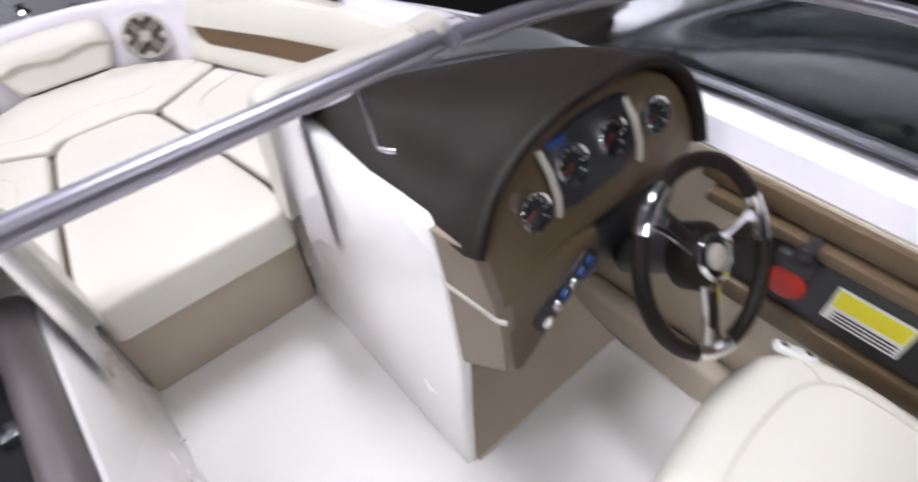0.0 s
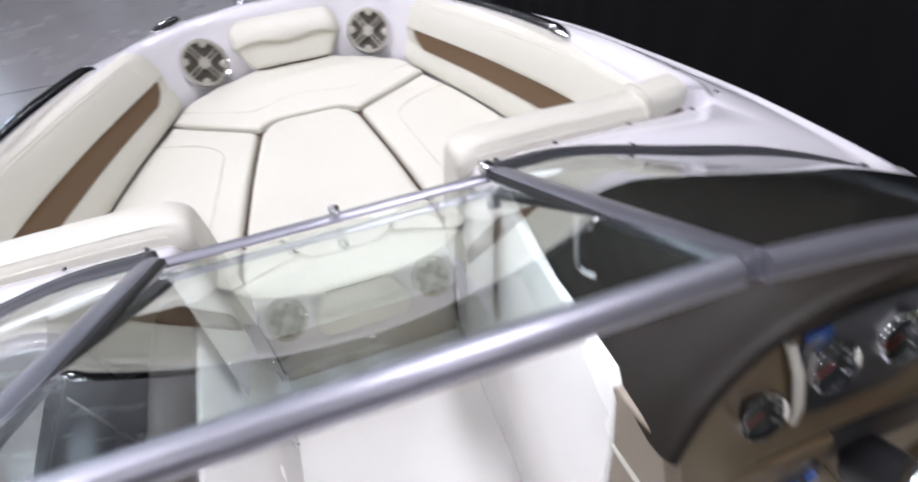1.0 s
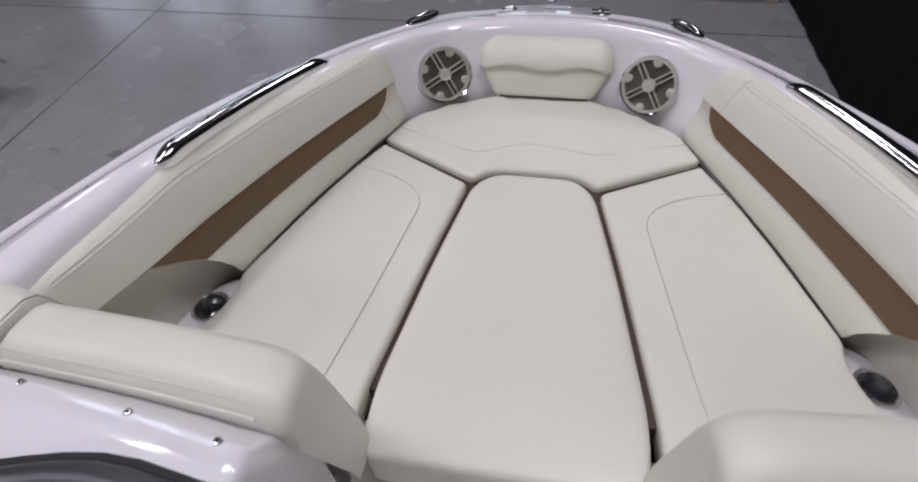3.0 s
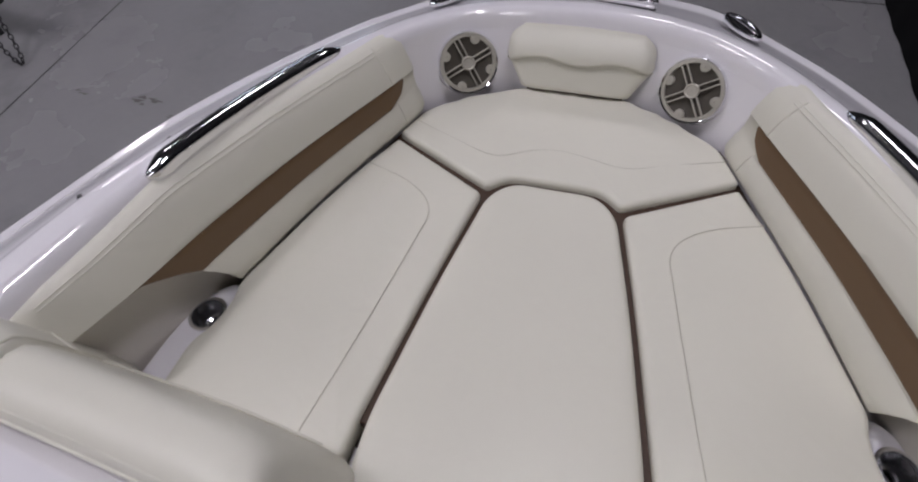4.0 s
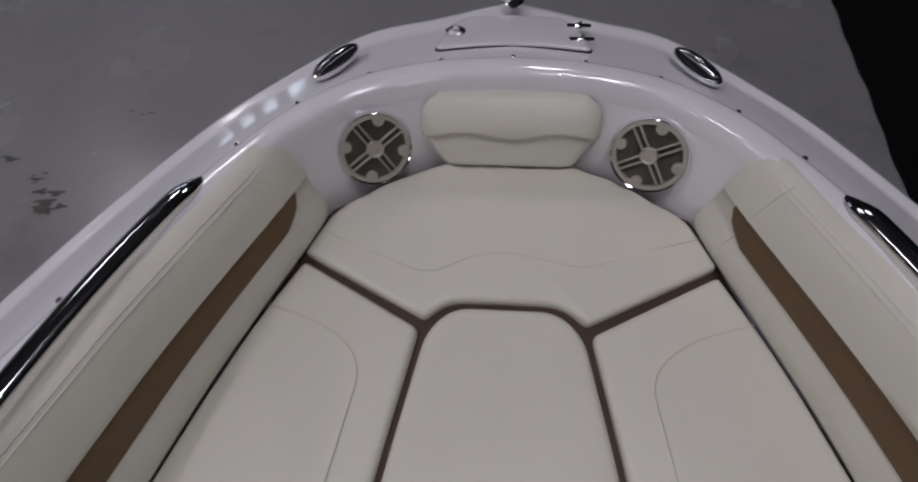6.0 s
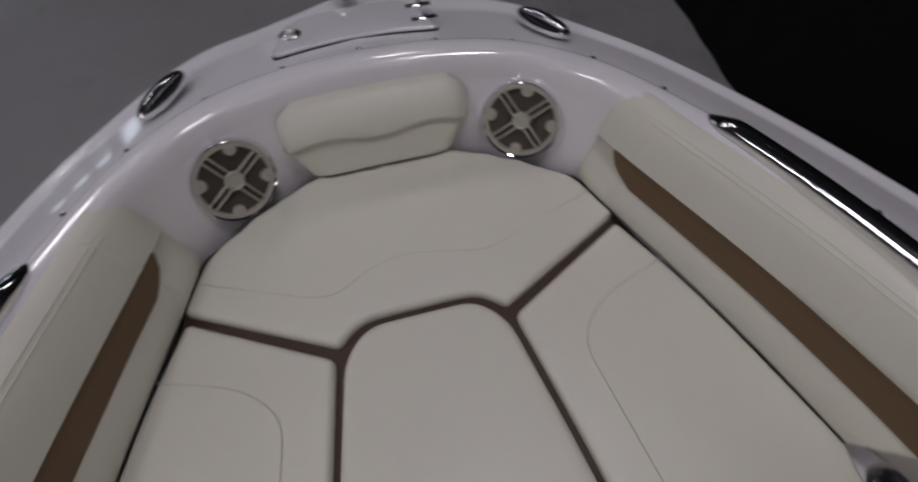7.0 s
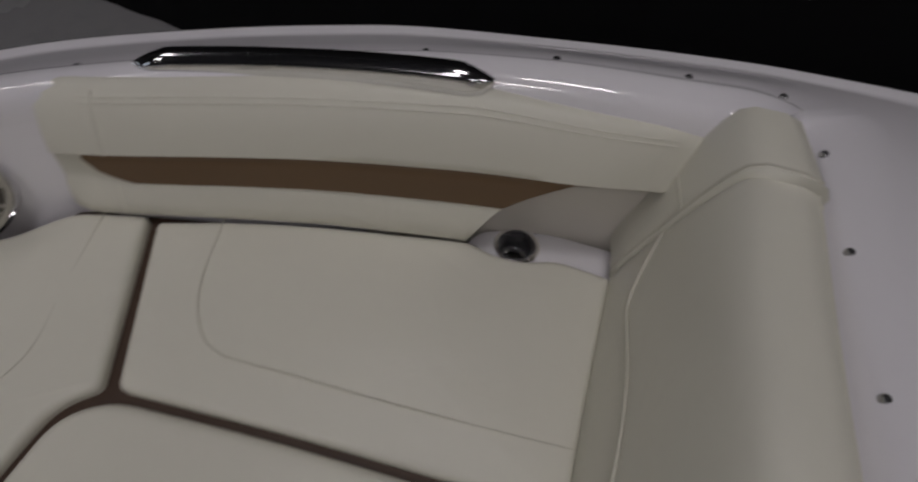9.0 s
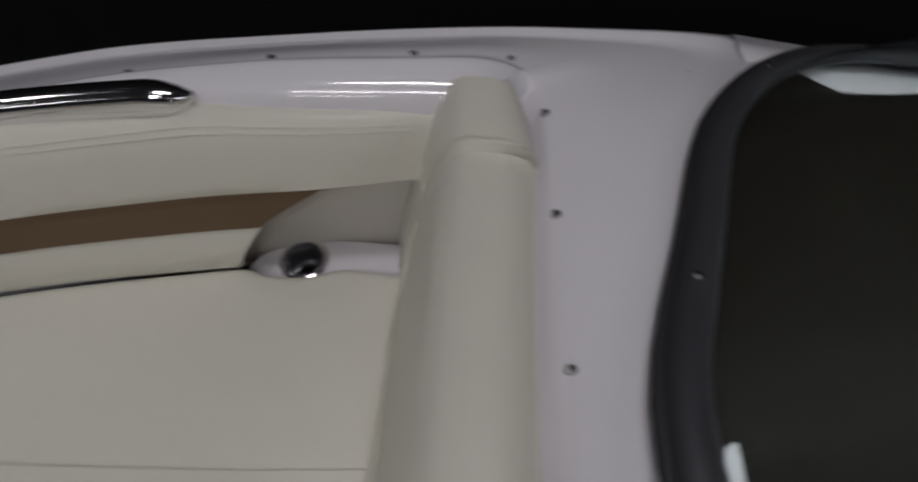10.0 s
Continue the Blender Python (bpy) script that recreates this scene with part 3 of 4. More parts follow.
def build_backrest(s):
    th = thing("seat_backrest", (s * 0.55, 0.2, CUSH), "thick cream vinyl backrest cushion against the console", "backrest", "console backrests")
    xs = [0.262, 0.266, 0.274, 0.288, 0.308, 0.335, 0.38, 0.45, 0.55, 0.65, 0.735, 0.748, 0.752]
    rows = []
    for i, x in enumerate(xs):
        e = min(1.0, (x - 0.262) / 0.075)
        f = math.sqrt(max(0, 1 - (1 - e) ** 2))
        row = []
        for y, z in BACK:
            yy = 0.15 + (y - 0.15) * (0.80 + 0.20 * f)
            drop = 0.038 * (1 - f) * max(0, (z - 1.40) / 0.4)
            slope = -0.10 * (x - 0.45) * max(0, (z - 1.40) / 0.4)
            puff = 0.004 * math.sin(min(1, max(0, (x - 0.262) / 0.49)) * math.pi)
            pinch = 0.004 if i >= len(xs) - 1 else 0.0
            row.append(Vector((s * x, yy + 0.108 * (x - 0.45) + puff - pinch - 0.034, z - drop + slope)))
        rows.append(row)
    base = rows
    part("pad", loft(rows, None, True, True), VINYL, th, angle=60)
    # corner piece against the side
    rows = []
    for i, x in enumerate((0.756, 0.76, 0.79, 0.84, 0.876, 0.884)):
        row = []
        f = 1 - 0.12 * max(0, (x - 0.84) / 0.044) ** 2
        for y, z in BACK:
            u = (x - 0.756) / 0.118
            slope = -0.10 * (x - 0.45) * max(0, (z - 1.40) / 0.4)
            yy = 0.15 + (y - 0.15) * f + 0.108 * (x - 0.45) - 0.026 + 0.02 * u * (1 if y > 0.15 else 0.9) - (0.004 if i == 0 else 0)
            row.append(Vector((s * x, yy - 0.008, z + 0.55 * slope - 0.004 * u * max(0, (z - 1.40) / 0.4))))
        rows.append(row)
    part("corner_pad", loft(rows, None, True, True), VINYL, th, angle=60)
    part("rear_welt", tube([row[12] + Vector((0, -0.002, 0.002)) for row in base[4:]] + [row[12] + Vector((0, -0.002, 0.002)) for row in rows[1:5]], 0.004, 6), GAP, th, "dark edge against the deck")
    for k, r in ((10, 0.0010), (11, 0.0028)):
        part("stitching", tube([row[k] + Vector((0, 0, 0.0004)) for row in base[4:]], r, 6), VINYL, th)
    mid = rows[2]
    part("corner_seam", tube([mid[k].lerp(rows[1][k], 0.9) + Vector((0, 0.001, 0.001)) for k in range(0, 11)], 0.0022, 6), VINYL_SHADE, th)
    part("corner_seam", tube([row[4] + Vector((0, 0.0015, 0)) for row in rows[1:5]], 0.002, 6), VINYL_SHADE, th)
    pts = []
    for i in range(33):
        x = 0.30 + 0.445 * i / 32
        z = 1.535 + 0.030 * math.sin((x - 0.30) * 11.0) + 0.10 * max(0, (x - 0.62) / 0.125) ** 1.5
        y = 0.3110 - 0.160 * (z - 1.40) + 0.108 * (x - 0.45) - 0.034 + 0.0075 * math.sin((x - 0.262) / 0.49 * math.pi)
        pts.append((s * x, y, z - 0.10 * (x - 0.45) * (z - 1.4) / 0.4))
    part("seam", tube(pts, 0.003, 6), VINYL_SHADE, th)


def build_cup_tray(s):
    th = thing("cup_tray", (s * 0.76, 0.43, 1.33), "white moulded corner tray with a chrome cup holder", "cup holder", "cup trays")
    c = Vector((s * 0.757, 0.497))
    line = outline(mirror([(0.69, 0.60, 0.02), (0.68, 0.50, 0.02), (0.70, 0.28, 0.02), (0.84, 0.28, 0.04), (0.815, 0.46, 0.05), (0.76, 0.58, 0.04)], s), 90)
    ways = [(p - c).normalized() for p in line]
    rows = [[Vector((*p, z)) for p in line] for z in (1.30, 1.3605)]
    for r, z in ((0.8, 1.362), (0.05, 1.362)):
        rows.append([Vector((*(c + w * (0.039) if r < 0.1 else c + w * (0.045 + ((p - c).length - 0.045) * r)), z)) for p, w in zip(line, ways)])
    rows.append([Vector((*(c + w * 0.0385), 1.30)) for w in ways])
    part("tray", loft(rows, None, True), GEL, th)
    m = pose(s * 0.757, 0.497, 1.3625, -4, s * 6, 0)
    part("rim", lathe([(0.036, -0.002), (0.038, 0.004), (0.043, 0.006), (0.0475, 0.004), (0.048, -0.003)], m, 40), CHROME, th, "chrome rim")
    part("well", lathe([(0.0375, 0.003), (0.037, 0.0), (0.034, -0.085), (0.031, -0.086), (0.001, -0.086)], m @ pose(0, 0, 0.0045), 36), STEEL, th)
    part("inner_ring", lathe([(0.0345, 0.0), (0.031, 0.003), (0.028, 0.001)], m @ pose(0, 0, -0.055), 32), CHROME, th)
    part("liner", lathe([(0.026, 0.0), (0.026, 0.008), (0.020, 0.012), (0.001, 0.012)], m @ pose(0, 0, -0.079), 28), RUBBER, th, "black rubber liner")


for s in (-1, 1):
    build_bolster(s)
    build_backrest(s)
    build_cup_tray(s)


# ---- deck fittings ----
def build_speaker(s):
    m = Matrix.Translation((s * 0.33, 1.416, 1.480)) @ pose(0, 0, 0, 0, 0, -s * 27) @ pose(0, 0, 0, 62, 0, 0)
    th = thing("loudspeaker", (s * 0.33, 1.416, 1.480), "round speaker with chrome ring and silver spoked grille", "loudspeaker", "bow speakers")
    part("bezel", lathe([(0.079, -0.035), (0.096, -0.035), (0.097, -0.01), (0.093, 0.0)], m, 48), GEL, th, "white moulded socket")
    part("ring", lathe([(0.0905, -0.012), (0.0925, 0.010), (0.0915, 0.019), (0.0890, 0.0225), (0.0862, 0.020), (0.0855, 0.004)], m, 56), CHROME, th, "chrome ring")
    part("mesh_cone", lathe([(0.0858, 0.012), (0.06, 0.006), (0.03, 0.002), (0.001, 0.002)], m, 40), MESH, th, "dark mesh")
    part("grille_rim", lathe([(0.0858, 0.010), (0.0853, 0.019), (0.080, 0.0205), (0.0765, 0.020), (0.0748, 0.012)], m, 48), SILVER, th)
    for k in range(4):
        mm = m @ pose(0, 0, 0, 0, 0, 90 * k + 32 + 11 * s)
        bm = bmesh.new()
        for dy in (-0.0075, 0.0075):
            box(0.016, dy - 0.0021, 0.010, 0.077, dy + 0.0021, 0.020, 0.001, bm, 1)
        part("spoke", moved(bm, mm), SILVER, th)
        mm = m @ pose(0, 0, 0, 0, 0, 90 * k + 77 + 11 * s)
        part("grille_tab", lathe([(0.0140, 0.008), (0.0140, 0.018), (0.012, 0.0195), (0.001, 0.0195)], mm @ pose(0.071, 0, 0), 20), SILVER, th)
    part("badge", lathe([(0.021, 0.010), (0.021, 0.020), (0.018, 0.022), (0.0155, 0.0205), (0.014, 0.019), (0.001, 0.020)], m, 24), SILVER, th)


def build_grab_rail(s):
    a, b = Vector((s * 0.628, 1.205, 1.627)), Vector((s * 0.812, 0.624, 1.700))
    out = Vector((s * 0.94, 0.33, 0)).normalized()
    th = thing("grab_rail", (a + b) / 2, "long polished chrome grab rail on the coaming", "grab rail", "grab rails")
    pts, rad = [], []
    n = 36
    for k in range(n + 1):
        t = k / n
        bow = 4 * t * (1 - t)
        lift = min(1, min(t, 1 - t) / 0.11)
        lift = lift * lift * (3 - 2 * lift)
        p = a.lerp(b, t) + out * 0.018 * bow + Vector((0, 0, 0.010 + 0.012 * lift))
        pts.append(p)
        rad.append(0.006 + 0.020 * math.sqrt(min(1, min(t, 1 - t) / 0.07)))
    # D-shaped section with a flat face towards the seats
    form = ((-0.98, -1.25), (-1.08, -0.85), (-1.12, -0.45), (-1.10, -0.10), (-1.02, 0.20), (-0.84, 0.44), (-0.45, 0.58), (0, 0.54), (0.50, 0.32), (0.78, -0.1), (0.82, -1.1))
    rows = [[p + out * (u * r) + Vector((0, 0, v * r)) for u, v in form] for p, r in zip(pts, rad)]
    part("bar", loft(rows, None, True, True), CHROME, th, angle=50)
    for t in (0.07, 0.93):
        p = a.lerp(b, t) + out * 0.004
        part("foot", lathe([(0.010, -0.03), (0.010, -0.004), (0.007, 0.002)], Matrix.Translation(p), 16), CHROME, th)


def build_cleat(s):
    c = Vector((s * 0.435, 1.607, 1.571))
    d = Vector((s * 0.56, -0.83, 0.06)).normalized()
    th = thing("cleat", c, "oval chrome pull-up mooring cleat set in the deck", "cleat", "bow cleats")
    m = Matrix.Translation(c) @ d.to_track_quat("X", "Z").to_matrix().to_4x4()
    rows = []
    for f, z in ((1.0, -0.004), (1.0, 0.004), (0.94, 0.008), (0.82, 0.008), (0.78, 0.004)):
        rows.append([m @ Vector((0.075 * f * math.cos(2 * math.pi * k / 36), (0.028 - 0.075 * (1 - f) * 0.55) * math.sin(2 * math.pi * k / 36), z)) for k in range(36)])
    part("base_plate", loft(rows, None, True, False), CHROME, th)
    part("recess", loft([[m @ Vector((0.060 * math.cos(2 * math.pi * k / 28), 0.020 * math.sin(2 * math.pi * k / 28), z)) for k in range(28)] for z in (0.003, 0.0045)], None, True, True), BLACK, th)
    part("horn", tube([m @ Vector(p) for p in ((-0.058, 0, 0.008), (-0.03, 0, 0.012), (0, 0, 0.013), (0.03, 0, 0.012), (0.058, 0, 0.008))], [0.007, 0.009, 0.009, 0.009, 0.007], 10), CHROME, th)


def build_hatch():
    th = thing("anchor_hatch", (0, 1.74, 1.56), "white hinged anchor locker hatch in the bow deck", "hatch")
    tilt = lambda p: -0.29 * (p.y - 1.66) - 0.17 * p.x * p.x
    part("lid", pad([(-0.195, 1.655, 0.02), (-0.06, 1.672, 0.06), (0.06, 1.672, 0.06), (0.195, 1.655, 0.02), (0.165, 1.785, 0.02), (0.12, 1.83, 0.03), (-0.12, 1.83, 0.03), (-0.165, 1.785, 0.02)], 1.567, 1.580, 0.006, 110, crown=0.002, rise=tilt), GEL, th)
    # black rim puts the shade of the gap round the lid into colour
    part("lid_gap_shade", pad([(-0.1985, 1.6515, 0.02), (-0.06, 1.669, 0.06), (0.06, 1.669, 0.06), (0.1985, 1.6515, 0.02), (0.1685, 1.788, 0.02), (0.122, 1.833, 0.03), (-0.122, 1.833, 0.03), (-0.1685, 1.788, 0.02)], 1.550, 1.5715, 0.002, 110, crown=0, rise=tilt), RUBBER, th, "black rim painting the shaded gap round the lid")
    z = 1.580 - 0.29 * 0.075 - 0.0037
    m = Matrix.Translation((-0.148, 1.735, z)) @ pose(0, 0, 0, -12, 0, 0)
    lt = part("latch", lathe([(0.026, 0.0), (0.026, 0.004), (0.021, 0.007), (0.001, 0.006)], m, 28), CHROME, th, "chrome turn latch")
    part("latch_ring", tube([m @ Vector((0.017 * math.cos(a), 0.012 * math.sin(a), 0.009)) for a in [2 * math.pi * k / 18 for k in range(19)]], 0.0025, 6), CHROME, lt)
    for y in (1.70, 1.775):
        zz = 1.582 - 0.29 * (y - 1.66) - 0.0045
        bm = box(0.138, y - 0.007, zz - 0.003, 0.200, y + 0.007, zz + 0.003, 0.002)
        tube([(0.172, y - 0.009, zz + 0.004), (0.172, y + 0.009, zz + 0.004)], 0.0045, 8, bm)
        part("hinge", bm, CHROME, th, "chrome hinge")
    lt = thing("bow_light", (0, 1.885, 1.53), "small chrome navigation light on the bow tip", "navigation light")
    part("base", lathe([(0.03, 0.0), (0.03, 0.006), (0.022, 0.014), (0.016, 0.02)], pose(0, 1.885, 1.532), 24), CHROME, lt)
    part("lens", lathe([(0.017, 0.018), (0.017, 0.034), (0.012, 0.04), (0.001, 0.042)], pose(0, 1.885, 1.532), 20), BLACK, lt)


def build_screws():
    spots = []
    half = [SCREW[0], *SCREW[1:5], (0.66, 1.205, 1.618), (0.755, 1.01, 1.643), SCREW[6], SCREW[7], SCREW[8], SCREW[9], (0.995, 0.18, 1.726), (0.872, 0.118, 1.744), (0.680, 0.091, 1.769), (0.481, 0.064, 1.792), (0.335, 0.04, 1.809)]
    for s in (-1, 1):
        for x, y, z in half:
            if not (x == 0 and s < 0):
                spots.append((s * x, y, z))
    first = None
    for x, y, z in spots:
        if first is None:
            first = thing("screw_head", (x, y, z), "small steel screw head in the white deck", "screw", "deck screws")
            m = pose(x, y, z)
            part("head", lathe([(0.0062, -0.004), (0.0062, 0.001), (0.0045, 0.0032), (0.001, 0.0036)], m, 14), STEEL, first)
            bm = box(x - 0.0035, y - 0.0008, z + 0.003, x + 0.0035, y + 0.0008, z + 0.0042)
            box(x - 0.0008, y - 0.0035, z + 0.003, x + 0.0008, y + 0.0035, z + 0.0043, 0, bm)
            part("slot", bm, RUBBER, first)
        else:
            copy_thing(first, pose(x, y, z, 0, 0, (x * 977) % 90))


for s in (-1, 1):
    build_speaker(s)
    build_grab_rail(s)
    build_cleat(s)
build_hatch()
build_screws()

# ---- windscreen ----
BASE = [(0.305, -0.050, 1.858), (0.46, -0.032, 1.836), (0.66, -0.072, 1.808), (0.89, -0.130, 1.775), (1.07, -0.255, 1.748), (1.15, -0.43, 1.743), (1.17, -0.75, 1.745), (1.175, -1.5, 1.745)]
TOP = [(0.285, -0.600, 2.195), (0.42, -0.612, 2.188), (0.60, -0.645, 2.168), (0.77, -0.73, 2.14), (0.90, -0.86, 2.105), (0.98, -1.04, 2.07), (1.03, -1.32, 2.03), (1.09, -1.75, 1.95)]



def pane(rows, thick, n):
    return loft(rows + [[p + n * thick for p in r] for r in rows[::-1]] + [rows[0]])


def build_windscreen():
    c = thing("windscreen_door", (0, -0.06, 1.855), "closed walk-through windscreen panel with grey metal frame", "windscreen")
    bl, br, tl, tr = Vector((-0.285, -0.055, 1.854)), Vector((0.285, -0.055, 1.854)), Vector((-0.265, -0.600, 2.200)), Vector((0.265, -0.600, 2.200))
    n = (br - bl).cross(tl - bl).normalized()
    gl = [Vector((x, y, z)) for y, z, w in ((-0.058, 1.840, 0.285), (-0.33, 2.028, 0.275), (-0.597, 2.213, 0.265)) for x in (-w, 0, w)]
    rows = [gl[0:3], gl[3:6], gl[6:9]]
    part("pane", pane(rows, 0.005, n), GLASS, c, "clear tinted glass").visible_shadow = False
    part("top_rail", tube([tl + Vector((0.006, 0, 0)), tr + Vector((-0.006, 0, 0))], 0.0125, 14), ALU, c)
    part("bottom_rail", tube([bl, br], 0.0055, 10, rx=2.2), ALU, c)
    for p, q in ((bl, tl), (br, tr)):
        part("stile", tube([p, q], 0.005, 8, rx=1.6), ALU, c)
    h = part("hinge", box(0.268, -0.060, 1.862, 0.292, -0.038, 1.884, 0.005), STEEL, c, "chrome hinge")
    part("knob", lathe([(0.009, 0), (0.009, 0.012), (0.005, 0.016), (0.001, 0.016)], pose(0.0, -0.062, 1.872), 14), STEEL, c)
    for s in (-1, 1):
        th = thing("windscreen_panel", (s * 0.7, -0.1, 1.80), "curved side windscreen glass in a dark metal frame", "windscreen", "side windscreens")
        b = smooth_line(mirror(BASE, s), 44)
        t = smooth_line(mirror(TOP, s), 44)
        rows = []
        for k, (p, q) in enumerate(zip(b, t)):
            w = min(1, max(0, (k / 43 - 0.28) / 0.22))
            bow = 0.055 * w * w * (3 - 2 * w)
            rows.append([p.lerp(q, v) + Vector((s * bow * 4 * v * (1 - v), 0, 0)) for v in (0.02, 0.12, 0.25, 0.38, 0.5, 0.62, 0.75, 0.87, 0.98)])
        nn = [Vector((s * 0.002, 0.003, 0.004))] * 44
        both = [r + [p + w for p in r[::-1]] + [r[0]] for r, w in zip(rows, nn)]
        feet = []
        for k in range(44):
            d = b[min(k + 1, 43)] - b[max(k - 1, 0)]
            feet.append(Vector((-d.y, d.x, 0)).normalized() * s)
        part("pane", loft(both), GLASS, th, "clear tinted glass").visible_shadow = False
        part("base_frame", tube(b, 0.013, 12, rx=1.6), ALU_DARK, th, "dark grey metal foot frame")
        part("base_seal", tube([p + foot * 0.024 + Vector((0, 0, -0.007)) for p, foot in zip(b, feet)], 0.009, 8), RUBBER, th, "black rubber seal")
        part("top_rail", tube(t, 0.0125, 12), ALU, th)
        part("post", tube([b[0], t[0]], 0.009, 10, rx=2.1), ALU, th)
        part("post_seal", tube([b[0].lerp(t[0], 0.03) + Vector((-s * 0.022, 0, 0)), t[0] + Vector((-s * 0.022, 0, 0))], 0.007, 8), RUBBER, th)
        if s > 0:
            part("stay", tube(smooth_line(mirror([(0.326, -0.288, 1.998), (0.322, -0.305, 1.95), (0.320, -0.325, 1.888), (0.326, -0.338, 1.876), (0.338, -0.350, 1.874)], s), 24), 0.0036, 8, rx=1.5), STEEL, th, "thin steel support stay")
        for k in (6, 16, 26):
            part("screw", lathe([(0.006, 0), (0.006, 0.003), (0.001, 0.004)], Matrix.Translation(b[k] + Vector((0, 0.008, 0.014))), 10), STEEL, th)


build_windscreen()


# ---- helm and consoles ----
POD_AT = Vector((0.0, -0.565, 1.82))
FACE = Matrix(((1, 0, 0, 0), (0, 0.407, -0.914, POD_AT.y), (0, 0.914, 0.407, POD_AT.z), (0, 0, 0, 1)))
# upper edge of the instrument face under its hood, along the face and up it
BROW = [(0.322, -0.035), (0.345, 0.0), (0.385, 0.045), (0.45, 0.085), (0.54, 0.112), (0.64, 0.123), (0.75, 0.124), (0.84, 0.106), (0.905, 0.066), (0.943, 0.012), (0.957, -0.05), (0.955, -0.11)]


def dash_front(k, n):
    """A point on the dash's front edge, along the foot of the windscreen."""
    line = smooth_line([(0.322, -0.054, 1.832), (0.46, -0.038, 1.830), (0.66, -0.076, 1.806), (0.89, -0.134, 1.773), (1.065, -0.259, 1.746)], n)
    return line[k]


def build_hood(th):
    """The padded dash top that sweeps up from the windscreen into the hood over the gauges."""
    n = 41
    brow = smooth_line([(x, v, 0) for x, v in BROW], n)
    rows = []
    for k in range(n):
        b = brow[k]
        d = (brow[min(k + 1, n - 1)] - brow[max(k - 1, 0)]).normalized()
        o = Vector((-d.y, d.x, 0))
        f = dash_front(k, n)
        if k == 0:
            f.z = 1.815
        rear = FACE @ (b + o * 0.016 + Vector((0, 0, -0.012)))
        row = []
        for t in (0.0, 0.06, 0.16, 0.28, 0.4, 0.52, 0.64, 0.76, 0.86, 0.94, 1.0):
            p = f.lerp(rear, t)
            p.z = f.z + (rear.z - f.z) * (1 - (1 - t) ** 1.45) - 0.011 * math.exp(-((k - 4) / 1.4) ** 2) * math.sin(math.pi * min(1, t * 1.05))
            row.append(p)
        for out, up in ((0.017, 0.004), (0.016, 0.016), (0.012, 0.025), (0.004, 0.029), (-0.004, 0.026), (-0.008, 0.016), (-0.009, -0.006)):
            row.append(FACE @ (b + o * out + Vector((0, 0, up))))
        rows.append(row)
    part("dash_top", loft(rows), DASH, th, "dark brown padded dash top and gauge hood", 60)

